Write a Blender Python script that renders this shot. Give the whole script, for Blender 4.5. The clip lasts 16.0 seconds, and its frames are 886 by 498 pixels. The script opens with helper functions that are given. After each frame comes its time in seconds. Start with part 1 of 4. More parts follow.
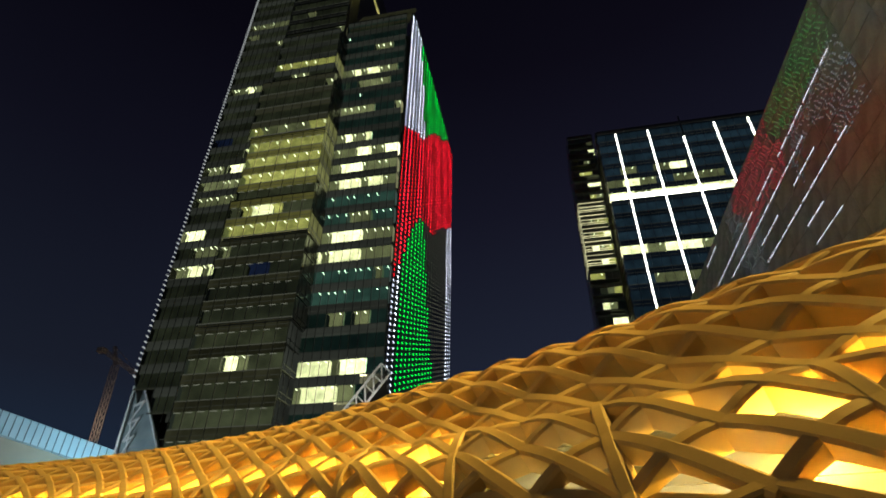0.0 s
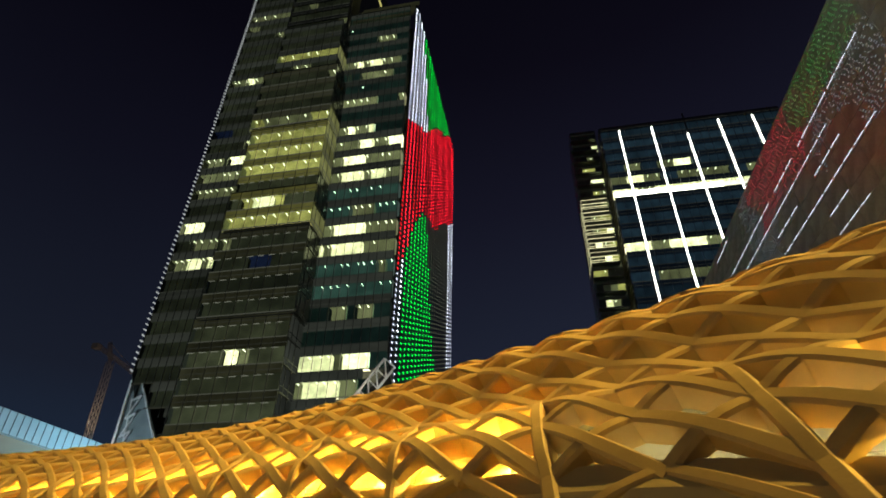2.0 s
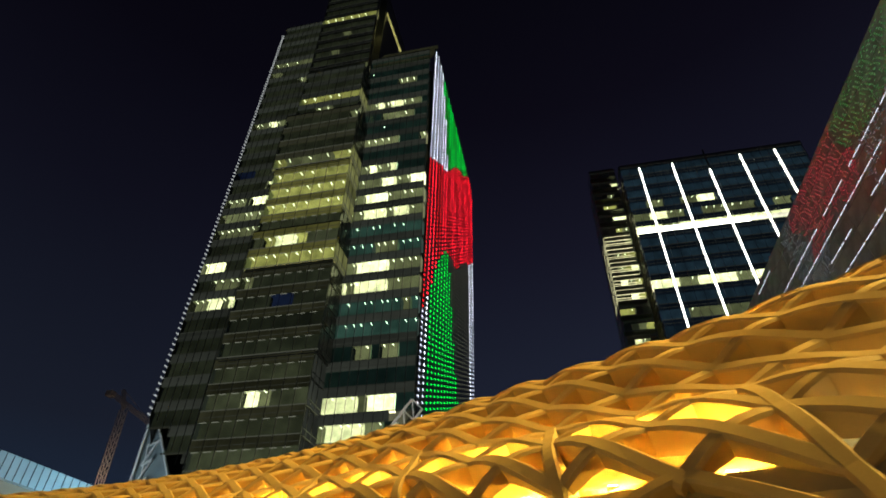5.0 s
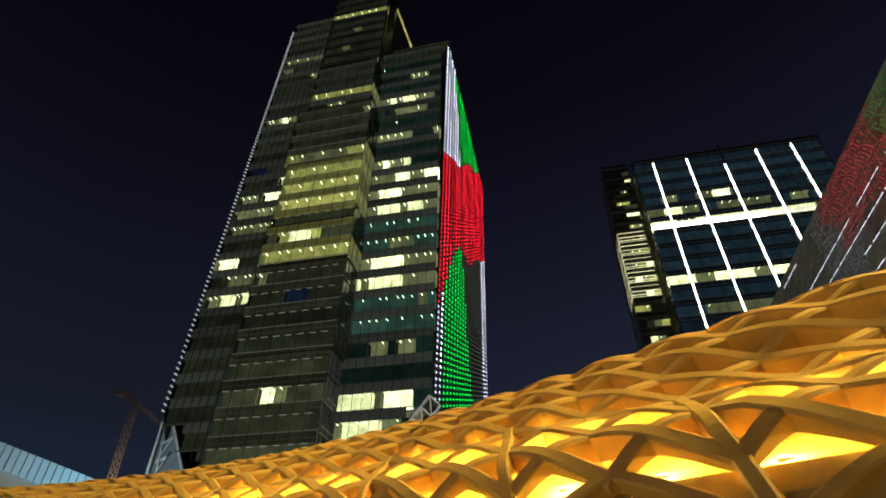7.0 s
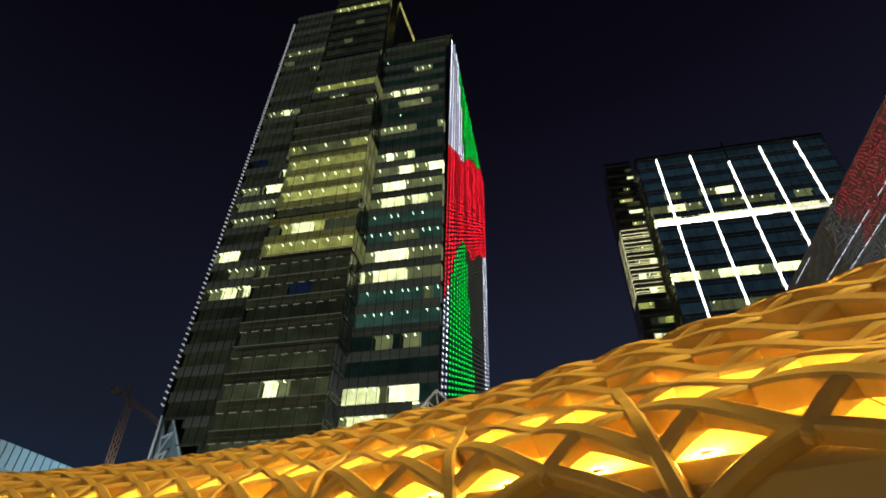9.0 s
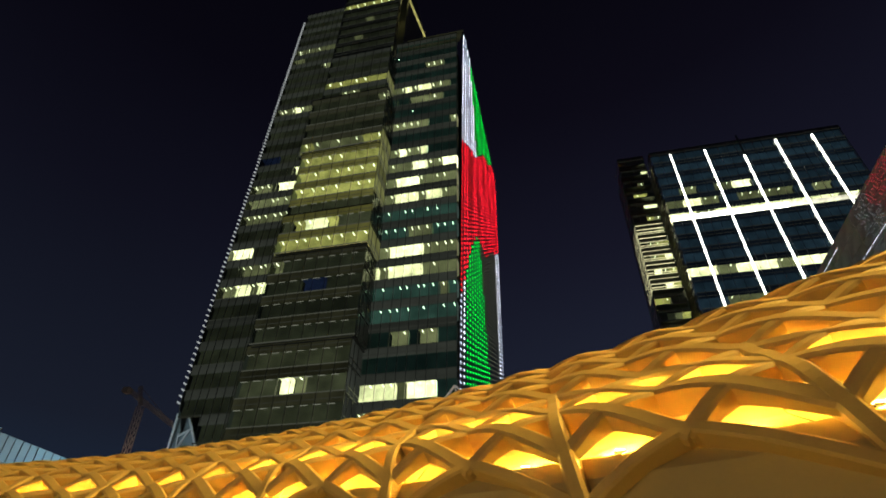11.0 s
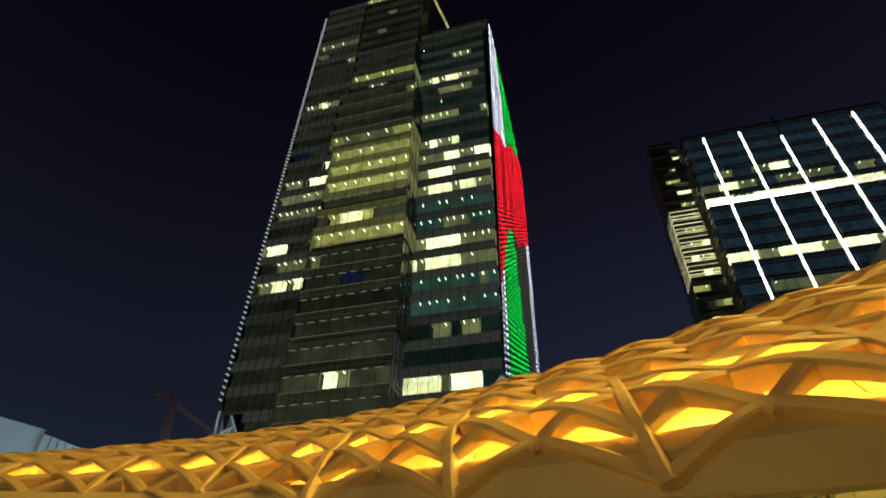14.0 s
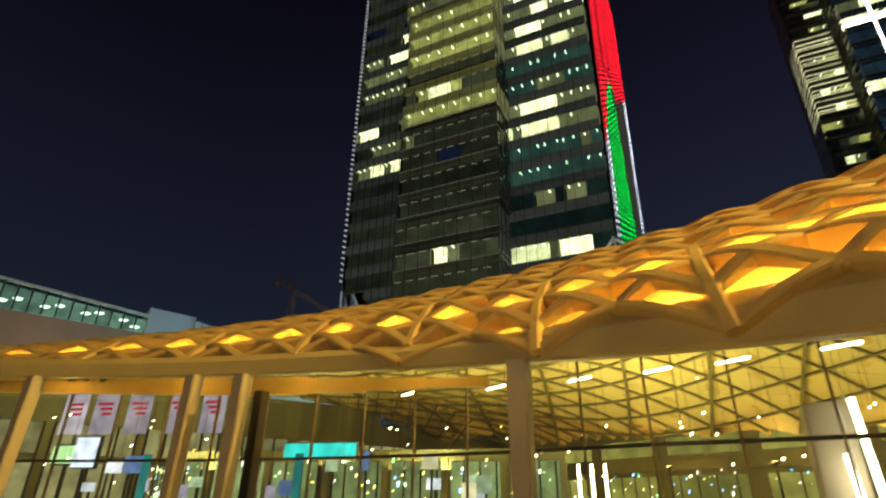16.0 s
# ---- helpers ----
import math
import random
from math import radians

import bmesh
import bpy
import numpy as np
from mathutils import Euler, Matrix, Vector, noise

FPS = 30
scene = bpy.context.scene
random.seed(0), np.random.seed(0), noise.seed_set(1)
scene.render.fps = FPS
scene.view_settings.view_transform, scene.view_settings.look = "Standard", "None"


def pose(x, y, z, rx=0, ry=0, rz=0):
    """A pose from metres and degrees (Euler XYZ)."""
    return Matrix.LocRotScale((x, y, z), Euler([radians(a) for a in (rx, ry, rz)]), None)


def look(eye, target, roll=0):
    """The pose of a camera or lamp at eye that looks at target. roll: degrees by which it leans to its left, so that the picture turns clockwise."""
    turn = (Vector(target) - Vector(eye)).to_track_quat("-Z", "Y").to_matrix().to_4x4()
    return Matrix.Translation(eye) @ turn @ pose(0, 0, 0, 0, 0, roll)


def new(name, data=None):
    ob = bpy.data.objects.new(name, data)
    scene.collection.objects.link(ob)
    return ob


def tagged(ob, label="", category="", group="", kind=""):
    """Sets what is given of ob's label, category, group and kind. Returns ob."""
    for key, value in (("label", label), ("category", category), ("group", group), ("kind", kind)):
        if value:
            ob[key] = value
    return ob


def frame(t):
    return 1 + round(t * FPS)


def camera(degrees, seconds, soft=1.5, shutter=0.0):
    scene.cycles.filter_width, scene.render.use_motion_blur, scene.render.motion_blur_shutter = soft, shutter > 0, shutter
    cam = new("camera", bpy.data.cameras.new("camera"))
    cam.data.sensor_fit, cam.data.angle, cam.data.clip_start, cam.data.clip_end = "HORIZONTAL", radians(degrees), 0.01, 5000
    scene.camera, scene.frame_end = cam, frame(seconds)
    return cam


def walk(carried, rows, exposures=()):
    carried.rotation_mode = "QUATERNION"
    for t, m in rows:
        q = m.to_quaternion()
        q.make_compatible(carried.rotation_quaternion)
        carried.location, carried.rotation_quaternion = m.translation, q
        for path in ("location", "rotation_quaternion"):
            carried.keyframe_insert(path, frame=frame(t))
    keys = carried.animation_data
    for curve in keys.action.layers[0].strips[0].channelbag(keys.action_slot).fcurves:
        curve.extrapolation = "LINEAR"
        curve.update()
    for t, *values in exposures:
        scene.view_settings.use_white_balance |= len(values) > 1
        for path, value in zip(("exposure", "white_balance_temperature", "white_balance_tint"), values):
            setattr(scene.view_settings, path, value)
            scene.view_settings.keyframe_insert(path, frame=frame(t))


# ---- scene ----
cam = camera(78.7, 16.0, soft=1.8, shutter=0.5)
METRES, EYE, TILT, LEAN, TURN = 20.0, 1.6, 0.0, 0.0, 11.3
ROWS = [
    (0.0, 0.0, 0.0, 0.0, -0.14, 33.43, -0.21),
    (0.5, -0.0167, 0.0234, -0.0006, -0.35, 33.45, -0.31),
    (1.0, -0.0362, 0.0482, -0.0011, -0.78, 33.43, -0.3),
    (1.5, -0.0555, 0.0716, -0.0015, -0.81, 33.47, -0.37),
    (2.0, -0.0731, 0.0968, -0.0017, -0.72, 33.43, -0.34),
    (2.5, -0.0934, 0.12, -0.0029, -0.54, 33.7, -0.46),
    (3.0, -0.1122, 0.144, -0.0037, -0.34, 35.3, -0.39),
    (3.5, -0.1339, 0.1662, -0.0051, 0.05, 37.92, -0.46),
    (4.0, -0.1521, 0.1913, -0.0069, 0.3, 38.29, -0.5),
    (6.5, -0.2542, 0.2897, -0.0067, 1.17, 38.24, -0.7),
    (7.0, -0.2781, 0.3094, -0.0065, 1.25, 38.29, -0.78),
    (7.5, -0.3012, 0.332, -0.0076, 1.12, 38.23, -0.7),
    (8.0, -0.3235, 0.354, -0.0094, 0.71, 38.28, -0.72),
    (8.5, -0.3468, 0.3773, -0.0105, 0.5, 38.25, -0.64),
    (9.0, -0.372, 0.3981, -0.0111, 0.56, 38.3, -0.77),
    (11.5, -0.4746, 0.4851, -0.0199, 1.6, 38.37, -0.83),
    (12.0, -0.5062, 0.5026, -0.0212, 1.69, 38.35, -0.84),
    (12.5, -0.5316, 0.5185, -0.0219, 1.8, 38.48, -0.82),
    (13.0, -0.5634, 0.5383, -0.0232, 1.95, 38.35, -0.72),
    (13.5, -0.5913, 0.5534, -0.0231, 2.25, 38.48, -0.8),
    (14.0, -0.6244, 0.5721, -0.0241, 3.83, 38.22, -0.69),
    (14.5, -0.6529, 0.5849, -0.0253, 5.96, 36.51, -0.69),
    (15.0, -0.689, 0.599, -0.027, 8.22, 32.91, -0.75),
    (15.5, -0.7215, 0.6086, -0.0284, 11.08, 29.35, -0.73),
    (16.0, -0.7596, 0.6226, -0.0291, 14.28, 25.15, -0.64),
]
walk(cam, [(t, pose(0, 0, EYE, TILT, LEAN, TURN) @ pose(METRES * x, METRES * y, METRES * z, 90 + pitch, roll, yaw)) for t, x, y, z, yaw, pitch, roll in ROWS])

scene.view_settings.exposure = 0.33

# ---- world ----
world = bpy.data.worlds.new("night")
scene.world = world
world.use_nodes = True
wn, wl = world.node_tree.nodes, world.node_tree.links
wbg = wn["Background"]
wtc, wsep, wramp = wn.new("ShaderNodeTexCoord"), wn.new("ShaderNodeSeparateXYZ"), wn.new("ShaderNodeValToRGB")
wl.new(wtc.outputs["Generated"], wsep.inputs[0])
wl.new(wsep.outputs["Z"], wramp.inputs[0])
wmr, wvm = wn.new("ShaderNodeMapRange"), wn.new("ShaderNodeVectorMath")
wvm.operation = "SCALE"
wl.new(wsep.outputs["X"], wmr.inputs[0])
wmr.inputs[1].default_value, wmr.inputs[2].default_value, wmr.inputs[3].default_value, wmr.inputs[4].default_value = -0.65, 0.1, 0.74, 1.2
wl.new(wramp.outputs[0], wvm.inputs[0])
wl.new(wmr.outputs[0], wvm.inputs["Scale"])
wl.new(wvm.outputs[0], wbg.inputs["Color"])
wramp.color_ramp.elements[0].position, wramp.color_ramp.elements[0].color = 0.16, (0.012, 0.022, 0.044, 1)
wramp.color_ramp.elements[1].position, wramp.color_ramp.elements[1].color = 0.95, (0.0011, 0.0010, 0.0022, 1)
for wp, wc in ((0.30, (0.0098, 0.0130, 0.0245, 1)), (0.6, (0.0050, 0.0052, 0.0116, 1)), (0.78, (0.0024, 0.0021, 0.005, 1)), (0.0, (0.09, 0.078, 0.058, 1))):
    wramp.color_ramp.elements.new(wp).color = wc
wbg.inputs["Strength"].default_value = 1.0


# ---- materials ----
def mat(name, color, rough=0.5, metal=0.0, vary=0.12, scale=2.0, bump=0.0, grain=40.0, emit=None, power=0.0, rand=0.0, spec=0.5):
    m = bpy.data.materials.new(name)
    m.use_nodes = True
    nt = m.node_tree
    b = nt.nodes["Principled BSDF"]
    b.inputs["Roughness"].default_value, b.inputs["Metallic"].default_value = rough, metal
    b.inputs["Specular IOR Level"].default_value = spec
    tc = nt.nodes.new("ShaderNodeTexCoord")
    n1, n2 = nt.nodes.new("ShaderNodeTexNoise"), nt.nodes.new("ShaderNodeTexNoise")
    n1.inputs["Scale"].default_value, n2.inputs["Scale"].default_value = scale, grain
    n1.inputs["Detail"].default_value = 6
    nt.links.new(tc.outputs["Object"], n1.inputs["Vector"])
    nt.links.new(tc.outputs["Object"], n2.inputs["Vector"])
    mix = nt.nodes.new("ShaderNodeMix")
    mix.data_type = "RGBA"
    mix.inputs["A"].default_value = tuple(c * (1 - vary) for c in color) + (1,)
    mix.inputs["B"].default_value = tuple(min(1, c * (1 + vary)) for c in color) + (1,)
    add = nt.nodes.new("ShaderNodeMath")
    add.operation = "MULTIPLY_ADD"
    nt.links.new(n2.outputs["Fac"], add.inputs[0])
    add.inputs[1].default_value = 0.35
    sub = nt.nodes.new("ShaderNodeMath")
    sub.operation = "MULTIPLY_ADD"
    nt.links.new(n1.outputs["Fac"], sub.inputs[0])
    sub.inputs[1].default_value, sub.inputs[2].default_value = 1.6, -0.45
    nt.links.new(sub.outputs[0], add.inputs[2])
    last = add.outputs[0]
    if rand:
        oi = nt.nodes.new("ShaderNodeObjectInfo")
        r = nt.nodes.new("ShaderNodeMath")
        r.operation = "MULTIPLY_ADD"
        nt.links.new(oi.outputs["Random"], r.inputs[0])
        r.inputs[1].default_value = rand
        nt.links.new(last, r.inputs[2])
        last = r.outputs[0]
    nt.links.new(last, mix.inputs["Factor"])
    nt.links.new(mix.outputs["Result"], b.inputs["Base Color"])
    if bump:
        bp = nt.nodes.new("ShaderNodeBump")
        bp.inputs["Strength"].default_value, bp.inputs["Distance"].default_value = bump, 0.02
        nt.links.new(n2.outputs["Fac"], bp.inputs["Height"])
        nt.links.new(bp.outputs[0], b.inputs["Normal"])
    if emit:
        b.inputs["Emission Color"].default_value = (*emit, 1)
        b.inputs["Emission Strength"].default_value = power
    return m


def lamp_mat(name, color, power):
    m = bpy.data.materials.new(name)
    m.use_nodes = True
    nt = m.node_tree
    nt.nodes.remove(nt.nodes["Principled BSDF"])
    e = nt.nodes.new("ShaderNodeEmission")
    e.inputs[0].default_value, e.inputs[1].default_value = (*color, 1), power
    nt.links.new(e.outputs[0], nt.nodes["Material Output"].inputs[0])
    return m


def glass_mat(name, tint, gloss=0.12, rough=0.03):
    m = bpy.data.materials.new(name)
    m.use_nodes = True
    nt = m.node_tree
    nt.nodes.remove(nt.nodes["Principled BSDF"])
    t, g, x = nt.nodes.new("ShaderNodeBsdfTransparent"), nt.nodes.new("ShaderNodeBsdfGlossy"), nt.nodes.new("ShaderNodeMixShader")
    t.inputs[0].default_value = (*tint, 1)
    g.inputs["Roughness"].default_value = rough
    lw, pw = nt.nodes.new("ShaderNodeLayerWeight"), nt.nodes.new("ShaderNodeMath")
    pw.operation = "POWER"
    nt.links.new(lw.outputs["Facing"], pw.inputs[0])
    pw.inputs[1].default_value = 3.5
    ma = nt.nodes.new("ShaderNodeMath")
    ma.operation = "MULTIPLY_ADD"
    nt.links.new(pw.outputs[0], ma.inputs[0])
    ma.inputs[1].default_value, ma.inputs[2].default_value = 0.6, 0.045
    nt.links.new(ma.outputs[0], x.inputs[0])
    nt.links.new(t.outputs[0], x.inputs[1])
    nt.links.new(g.outputs[0], x.inputs[2])
    nt.links.new(x.outputs[0], nt.nodes["Material Output"].inputs[0])
    return m


def lit_mat(name, color, power, scale=0.35):
    """Emission that stands in for a lit surface: brighter and dimmer in patches."""
    m = lamp_mat(name, color, power)
    nt = m.node_tree
    e = [n for n in nt.nodes if n.type == "EMISSION"][0]
    tc, n1, mr = nt.nodes.new("ShaderNodeTexCoord"), nt.nodes.new("ShaderNodeTexNoise"), nt.nodes.new("ShaderNodeMapRange")
    n1.inputs["Scale"].default_value = scale
    nt.links.new(tc.outputs["Object"], n1.inputs["Vector"])
    nt.links.new(n1.outputs["Fac"], mr.inputs[0])
    mr.inputs[1].default_value, mr.inputs[2].default_value = 0.3, 0.7
    mr.inputs[3].default_value, mr.inputs[4].default_value = power * 0.6, power * 1.25
    oi, mul = nt.nodes.new("ShaderNodeObjectInfo"), nt.nodes.new("ShaderNodeMath")
    mul.operation = "MULTIPLY"
    mr2 = nt.nodes.new("ShaderNodeMapRange")
    mr2.inputs[3].default_value, mr2.inputs[4].default_value = 0.6, 1.3
    nt.links.new(oi.outputs["Random"], mr2.inputs[0])
    nt.links.new(mr.outputs[0], mul.inputs[0])
    nt.links.new(mr2.outputs[0], mul.inputs[1])
    nt.links.new(mul.outputs[0], e.inputs[1])
    return m


M_LATTICE = mat("lattice_paint", (0.64, 0.45, 0.17), 0.6, vary=0.14, scale=1.3, bump=0.15, grain=30, rand=0.2)
M_FASCIA = mat("fascia_paint", (0.58, 0.46, 0.21), 0.5, vary=0.10, scale=0.8, bump=0.08, grain=18)
M_PANEL = mat("roof_panel_coating", (0.74, 0.59, 0.28), 0.5, vary=0.12, scale=0.7, grain=9, bump=0.1, rand=0.3)
M_SKIN = bpy.data.materials.new("translucent_roof_skin")
M_SKIN.use_nodes = True
sk = M_SKIN.node_tree
sk.nodes.remove(sk.nodes["Principled BSDF"])
sk_t, sk_d, sk_m, sk_n, sk_c = (sk.nodes.new("ShaderNode" + n) for n in ("BsdfTranslucent", "BsdfDiffuse", "MixShader", "TexNoise", "MapRange"))
sk_n.inputs["Scale"].default_value = 0.8
sk.links.new(sk_n.outputs["Fac"], sk_c.inputs[0])
sk_c.inputs[3].default_value, sk_c.inputs[4].default_value = 0.45, 0.7
sk.links.new(sk_c.outputs[0], sk_m.inputs[0])
sk_t.inputs[0].default_value, sk_d.inputs[0].default_value = (0.80, 0.76, 0.52, 1), (0.62, 0.58, 0.44, 1)
sk.links.new(sk_d.outputs[0], sk_m.inputs[1])
sk.links.new(sk_t.outputs[0], sk_m.inputs[2])
sk_p, sk_x = sk.nodes.new("ShaderNodeBsdfTransparent"), sk.nodes.new("ShaderNodeMixShader")
sk_p.inputs[0].default_value, sk_x.inputs[0].default_value = (0.92, 0.90, 0.78, 1), 0.58
sk.links.new(sk_p.outputs[0], sk_x.inputs[1])
sk.links.new(sk_m.outputs[0], sk_x.inputs[2])
sk.links.new(sk_x.outputs[0], sk.nodes["Material Output"].inputs[0])
M_CEILRIB = mat("ceiling_rib_paint", (0.20, 0.165, 0.085), 0.6, vary=0.1)
M_STEEL = mat("dark_steel", (0.07, 0.055, 0.04), 0.4, 0.6, vary=0.2)
M_MULLION = mat("mullion_paint", (0.20, 0.14, 0.07), 0.45, 0.3, vary=0.2)
M_COLUMN = mat("column_paint", (0.50, 0.42, 0.30), 0.5, vary=0.1, bump=0.1)
M_PAVE = mat("paving_stone", (0.34, 0.31, 0.27), 0.45, vary=0.18, scale=0.6, bump=0.25, grain=60)
M_FLOOR = mat("polished_floor", (0.45, 0.42, 0.36), 0.15, vary=0.1, scale=0.5)
M_HALLWALL = mat("hall_wall", (0.20, 0.19, 0.12), 0.6, vary=0.2, scale=0.4)
M_SPANDREL = mat("spandrel_glass", (0.070, 0.076, 0.062), 0.22, 0.0, vary=0.35, scale=0.25, grain=3, rand=0.4)
M_DARKPANE = mat("unlit_window_glass", (0.045, 0.055, 0.045), 0.10, 0.0, vary=0.5, scale=0.3, grain=2, rand=0.8)
M_FRAME = mat("facade_metal", (0.10, 0.105, 0.10), 0.35, 0.7, vary=0.25, scale=0.5)
M_BODY = mat("tower_core", (0.03, 0.033, 0.03), 0.3, vary=0.3, scale=0.1)
M_PANE = glass_mat("clear_window_glass", (0.80, 0.86, 0.78))
M_PANE_TEAL = glass_mat("teal_window_glass", (0.66, 0.86, 0.80))
M_HALLGLASS = glass_mat("hall_glass", (0.92, 0.93, 0.88))
M_LIT = lit_mat("lit_office", (1.0, 0.96, 0.56), 2.1, 0.6)
# Spandrels of the bright boxes: emission in place of light on them.
M_SPANGLOW = lit_mat("spandrel_glow", (0.86, 0.84, 0.22), 0.07, 0.2)
M_LITDIM = lit_mat("dim_office", (0.80, 0.80, 0.42), 0.22)
M_LITWARM = lit_mat("warm_office", (1.0, 0.92, 0.28), 0.50, 0.6)
M_LITTEAL = lit_mat("teal_office", (0.36, 0.54, 0.46), 0.14)
# The M_NIGHT materials are weak emission that lifts dark panes.
M_NIGHT = lit_mat("dim_pane_glow", (0.62, 0.64, 0.38), 0.07)
# Emission on spandrels, louvres and floor edges, in place of light falling there.
M_GLOW = lit_mat("facade_glow", (0.62, 0.64, 0.33), 0.024, 0.3)
M_GLOWMID = lit_mat("facade_glow_mid", (0.66, 0.68, 0.38), 0.024, 0.15)
M_EDGEDIM = lit_mat("floor_edge_glow_dim", (0.60, 0.66, 0.52), 0.035, 0.2)
M_EDGE = lamp_mat("floor_edge_glow", (0.62, 0.66, 0.50), 0.075)
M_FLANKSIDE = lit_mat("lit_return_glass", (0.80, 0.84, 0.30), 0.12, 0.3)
M_GLOWDIM = lit_mat("facade_glow_dim", (0.55, 0.62, 0.50), 0.034, 0.15)
M_NIGHTTEAL = lit_mat("teal_pane_glow", (0.30, 0.44, 0.38), 0.036)
# Blue emission here and in M_NIGHTBLUE imitates the sheen on the second tower's glass.
M_SPANBLUE = lit_mat("blue_spandrel_sheen", (0.14, 0.25, 0.42), 0.016, 0.1)
M_NIGHTDIM = lit_mat("faint_pane_glow", (0.60, 0.64, 0.40), 0.03)
M_NIGHTBLUE = lit_mat("blue_pane_sheen", (0.16, 0.32, 0.56), 0.065)
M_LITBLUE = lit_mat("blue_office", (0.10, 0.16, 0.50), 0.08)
M_TUBE = lamp_mat("office_tube", (1.0, 1.0, 0.72), 4.0)
M_TUBETEAL = lamp_mat("teal_tube", (0.75, 1.0, 0.9), 2.5)
M_BAR = lamp_mat("white_light_bar", (1.0, 1.0, 0.88), 5.0)
M_BARDIM = lamp_mat("led_edge_light", (0.75, 0.80, 0.80), 0.42)
M_RED = lamp_mat("led_red", (1.0, 0.012, 0.03), 3.6)
M_GREEN = lamp_mat("led_green", (0.0, 0.75, 0.06), 2.6)
M_WHITE = lamp_mat("led_white", (0.80, 0.86, 1.0), 3.6)
M_DIMW = lamp_mat("led_dim", (0.70, 0.72, 0.50), 0.16)
M_REDLOW = lamp_mat("led_red_low", (1.0, 0.012, 0.02), 1.7)
M_GREENLOW = lamp_mat("led_green_low", (0.02, 0.75, 0.06), 1.1)
M_WHITELOW = lamp_mat("led_white_low", (0.72, 0.80, 1.0), 1.7)
M_LINE = lamp_mat("wall_line_light", (0.80, 0.84, 1.0), 1.3)
M_OFF = mat("led_off", (0.02, 0.02, 0.018), 0.4)
M_WALLGLOSS = mat("polished_cladding", (0.36, 0.33, 0.29), 0.24, 0.0, vary=0.45, scale=0.6, bump=0.35, grain=5.0, rand=0.3, spec=1.0)


# ---- mesh helpers ----
def add_box(bm, c, size, m=None):
    r = bmesh.ops.create_cube(bm, size=1.0)
    t = Matrix.Translation(c) @ Matrix.Diagonal((*size, 1)) if m is None else Matrix.Translation(c) @ m @ Matrix.Diagonal((*size, 1))
    bmesh.ops.transform(bm, matrix=t, verts=r["verts"])
    return r["verts"]


def add_beam(bm, a, b, w, h=None):
    a, b = Vector(a), Vector(b)
    q = (b - a).to_track_quat("Y", "Z").to_matrix().to_4x4()
    return add_box(bm, (a + b) / 2, (w, (b - a).length, h or w), q)


def add_poly(bm, pts, push):
    """A flat polygon with thickness: the points and their copies pushed by a vector."""
    push = Vector(push)
    a = [bm.verts.new(p) for p in pts]
    b = [bm.verts.new(Vector(p) + push) for p in pts]
    bm.faces.new(a)
    bm.faces.new(b[::-1])
    for i in range(len(a)):
        k = (i + 1) % len(a)
        bm.faces.new((a[i], b[i], b[k], a[k]))
    bmesh.ops.recalc_face_normals(bm, faces=bm.faces[:])


def mesh_of(bm, name, material):
    me = bpy.data.meshes.new(name)
    bm.to_mesh(me)
    bm.free()
    for m in material if isinstance(material, (list, tuple)) else [material]:
        me.materials.append(m)
    return me


def part(name, bm, material, parent=None, label=""):
    ob = new(name, mesh_of(bm, name, material) if isinstance(bm, bmesh.types.BMesh) else bm)
    ob.parent = parent
    if label:
        ob["label"] = label
    return ob


def box_part(name, c, size, material, parent=None, label="", bevel=0.0):
    bm = bmesh.new()
    add_box(bm, (0, 0, 0), size)
    if bevel:
        bmesh.ops.bevel(bm, geom=bm.edges[:], offset=bevel, segments=2, affect="EDGES")
    ob = part(name, bm, material, parent, label)
    ob.location = c
    return ob


def empty(name, label, category, group="", kind="", at=(0, 0, 0)):
    ob = tagged(new(name), label, category, group, kind)
    ob.location = at
    return ob


# ---- the canopy's surface ----
DIR, NOR, ORG = Vector((-0.872, 0.49)), Vector((0.49, 0.872)), Vector((1.0, 7.5))
KNOT = np.array([-10, -3, 4, 10, 16, 22, 28, 36, 46.0])
EAVE_OFF = np.array([-1.74, -0.8, 0.32, 0.9, 0.7, 0.01, -1.54, -6.24, -15.71])
EAVE_Z = np.array([1.34, 1.71, 2.23, 2.54, 2.81, 3.27, 3.83, 4.36, 4.91])
RISE = np.array([6.94, 6.64, 6.07, 5.97, 5.7, 5.43, 5.09, 4.32, 3.48])
HALF = np.array([9.5, 8.88, 8.25, 8.16, 8.52, 9.36, 10.76, 13.03, 18.68])


def spline(x, y):
    m, h = len(x), np.diff(x)
    a, b = np.eye(m), np.zeros(m)
    for i in range(1, m - 1):
        a[i, i - 1], a[i, i], a[i, i + 1] = h[i - 1], 2 * (h[i - 1] + h[i]), h[i]
        b[i] = 3 * ((y[i + 1] - y[i]) / h[i] - (y[i] - y[i - 1]) / h[i - 1])
    c = np.linalg.solve(a, b)

    def at(q):
        q = min(max(q, x[0]), x[-1])
        i = min(max(int(np.searchsorted(x, q)) - 1, 0), m - 2)
        dx = q - x[i]
        return y[i] + ((y[i + 1] - y[i]) / h[i] - h[i] * (2 * c[i] + c[i + 1]) / 3) * dx + c[i] * dx ** 2 + (c[i + 1] - c[i]) / (3 * h[i]) * dx ** 3
    return at


f_off, f_ez, f_rise, f_half = spline(KNOT, EAVE_OFF), spline(KNOT, EAVE_Z), spline(KNOT, RISE), spline(KNOT, HALF)
VS = np.linspace(0, 1.96, 140)
ARC = {}


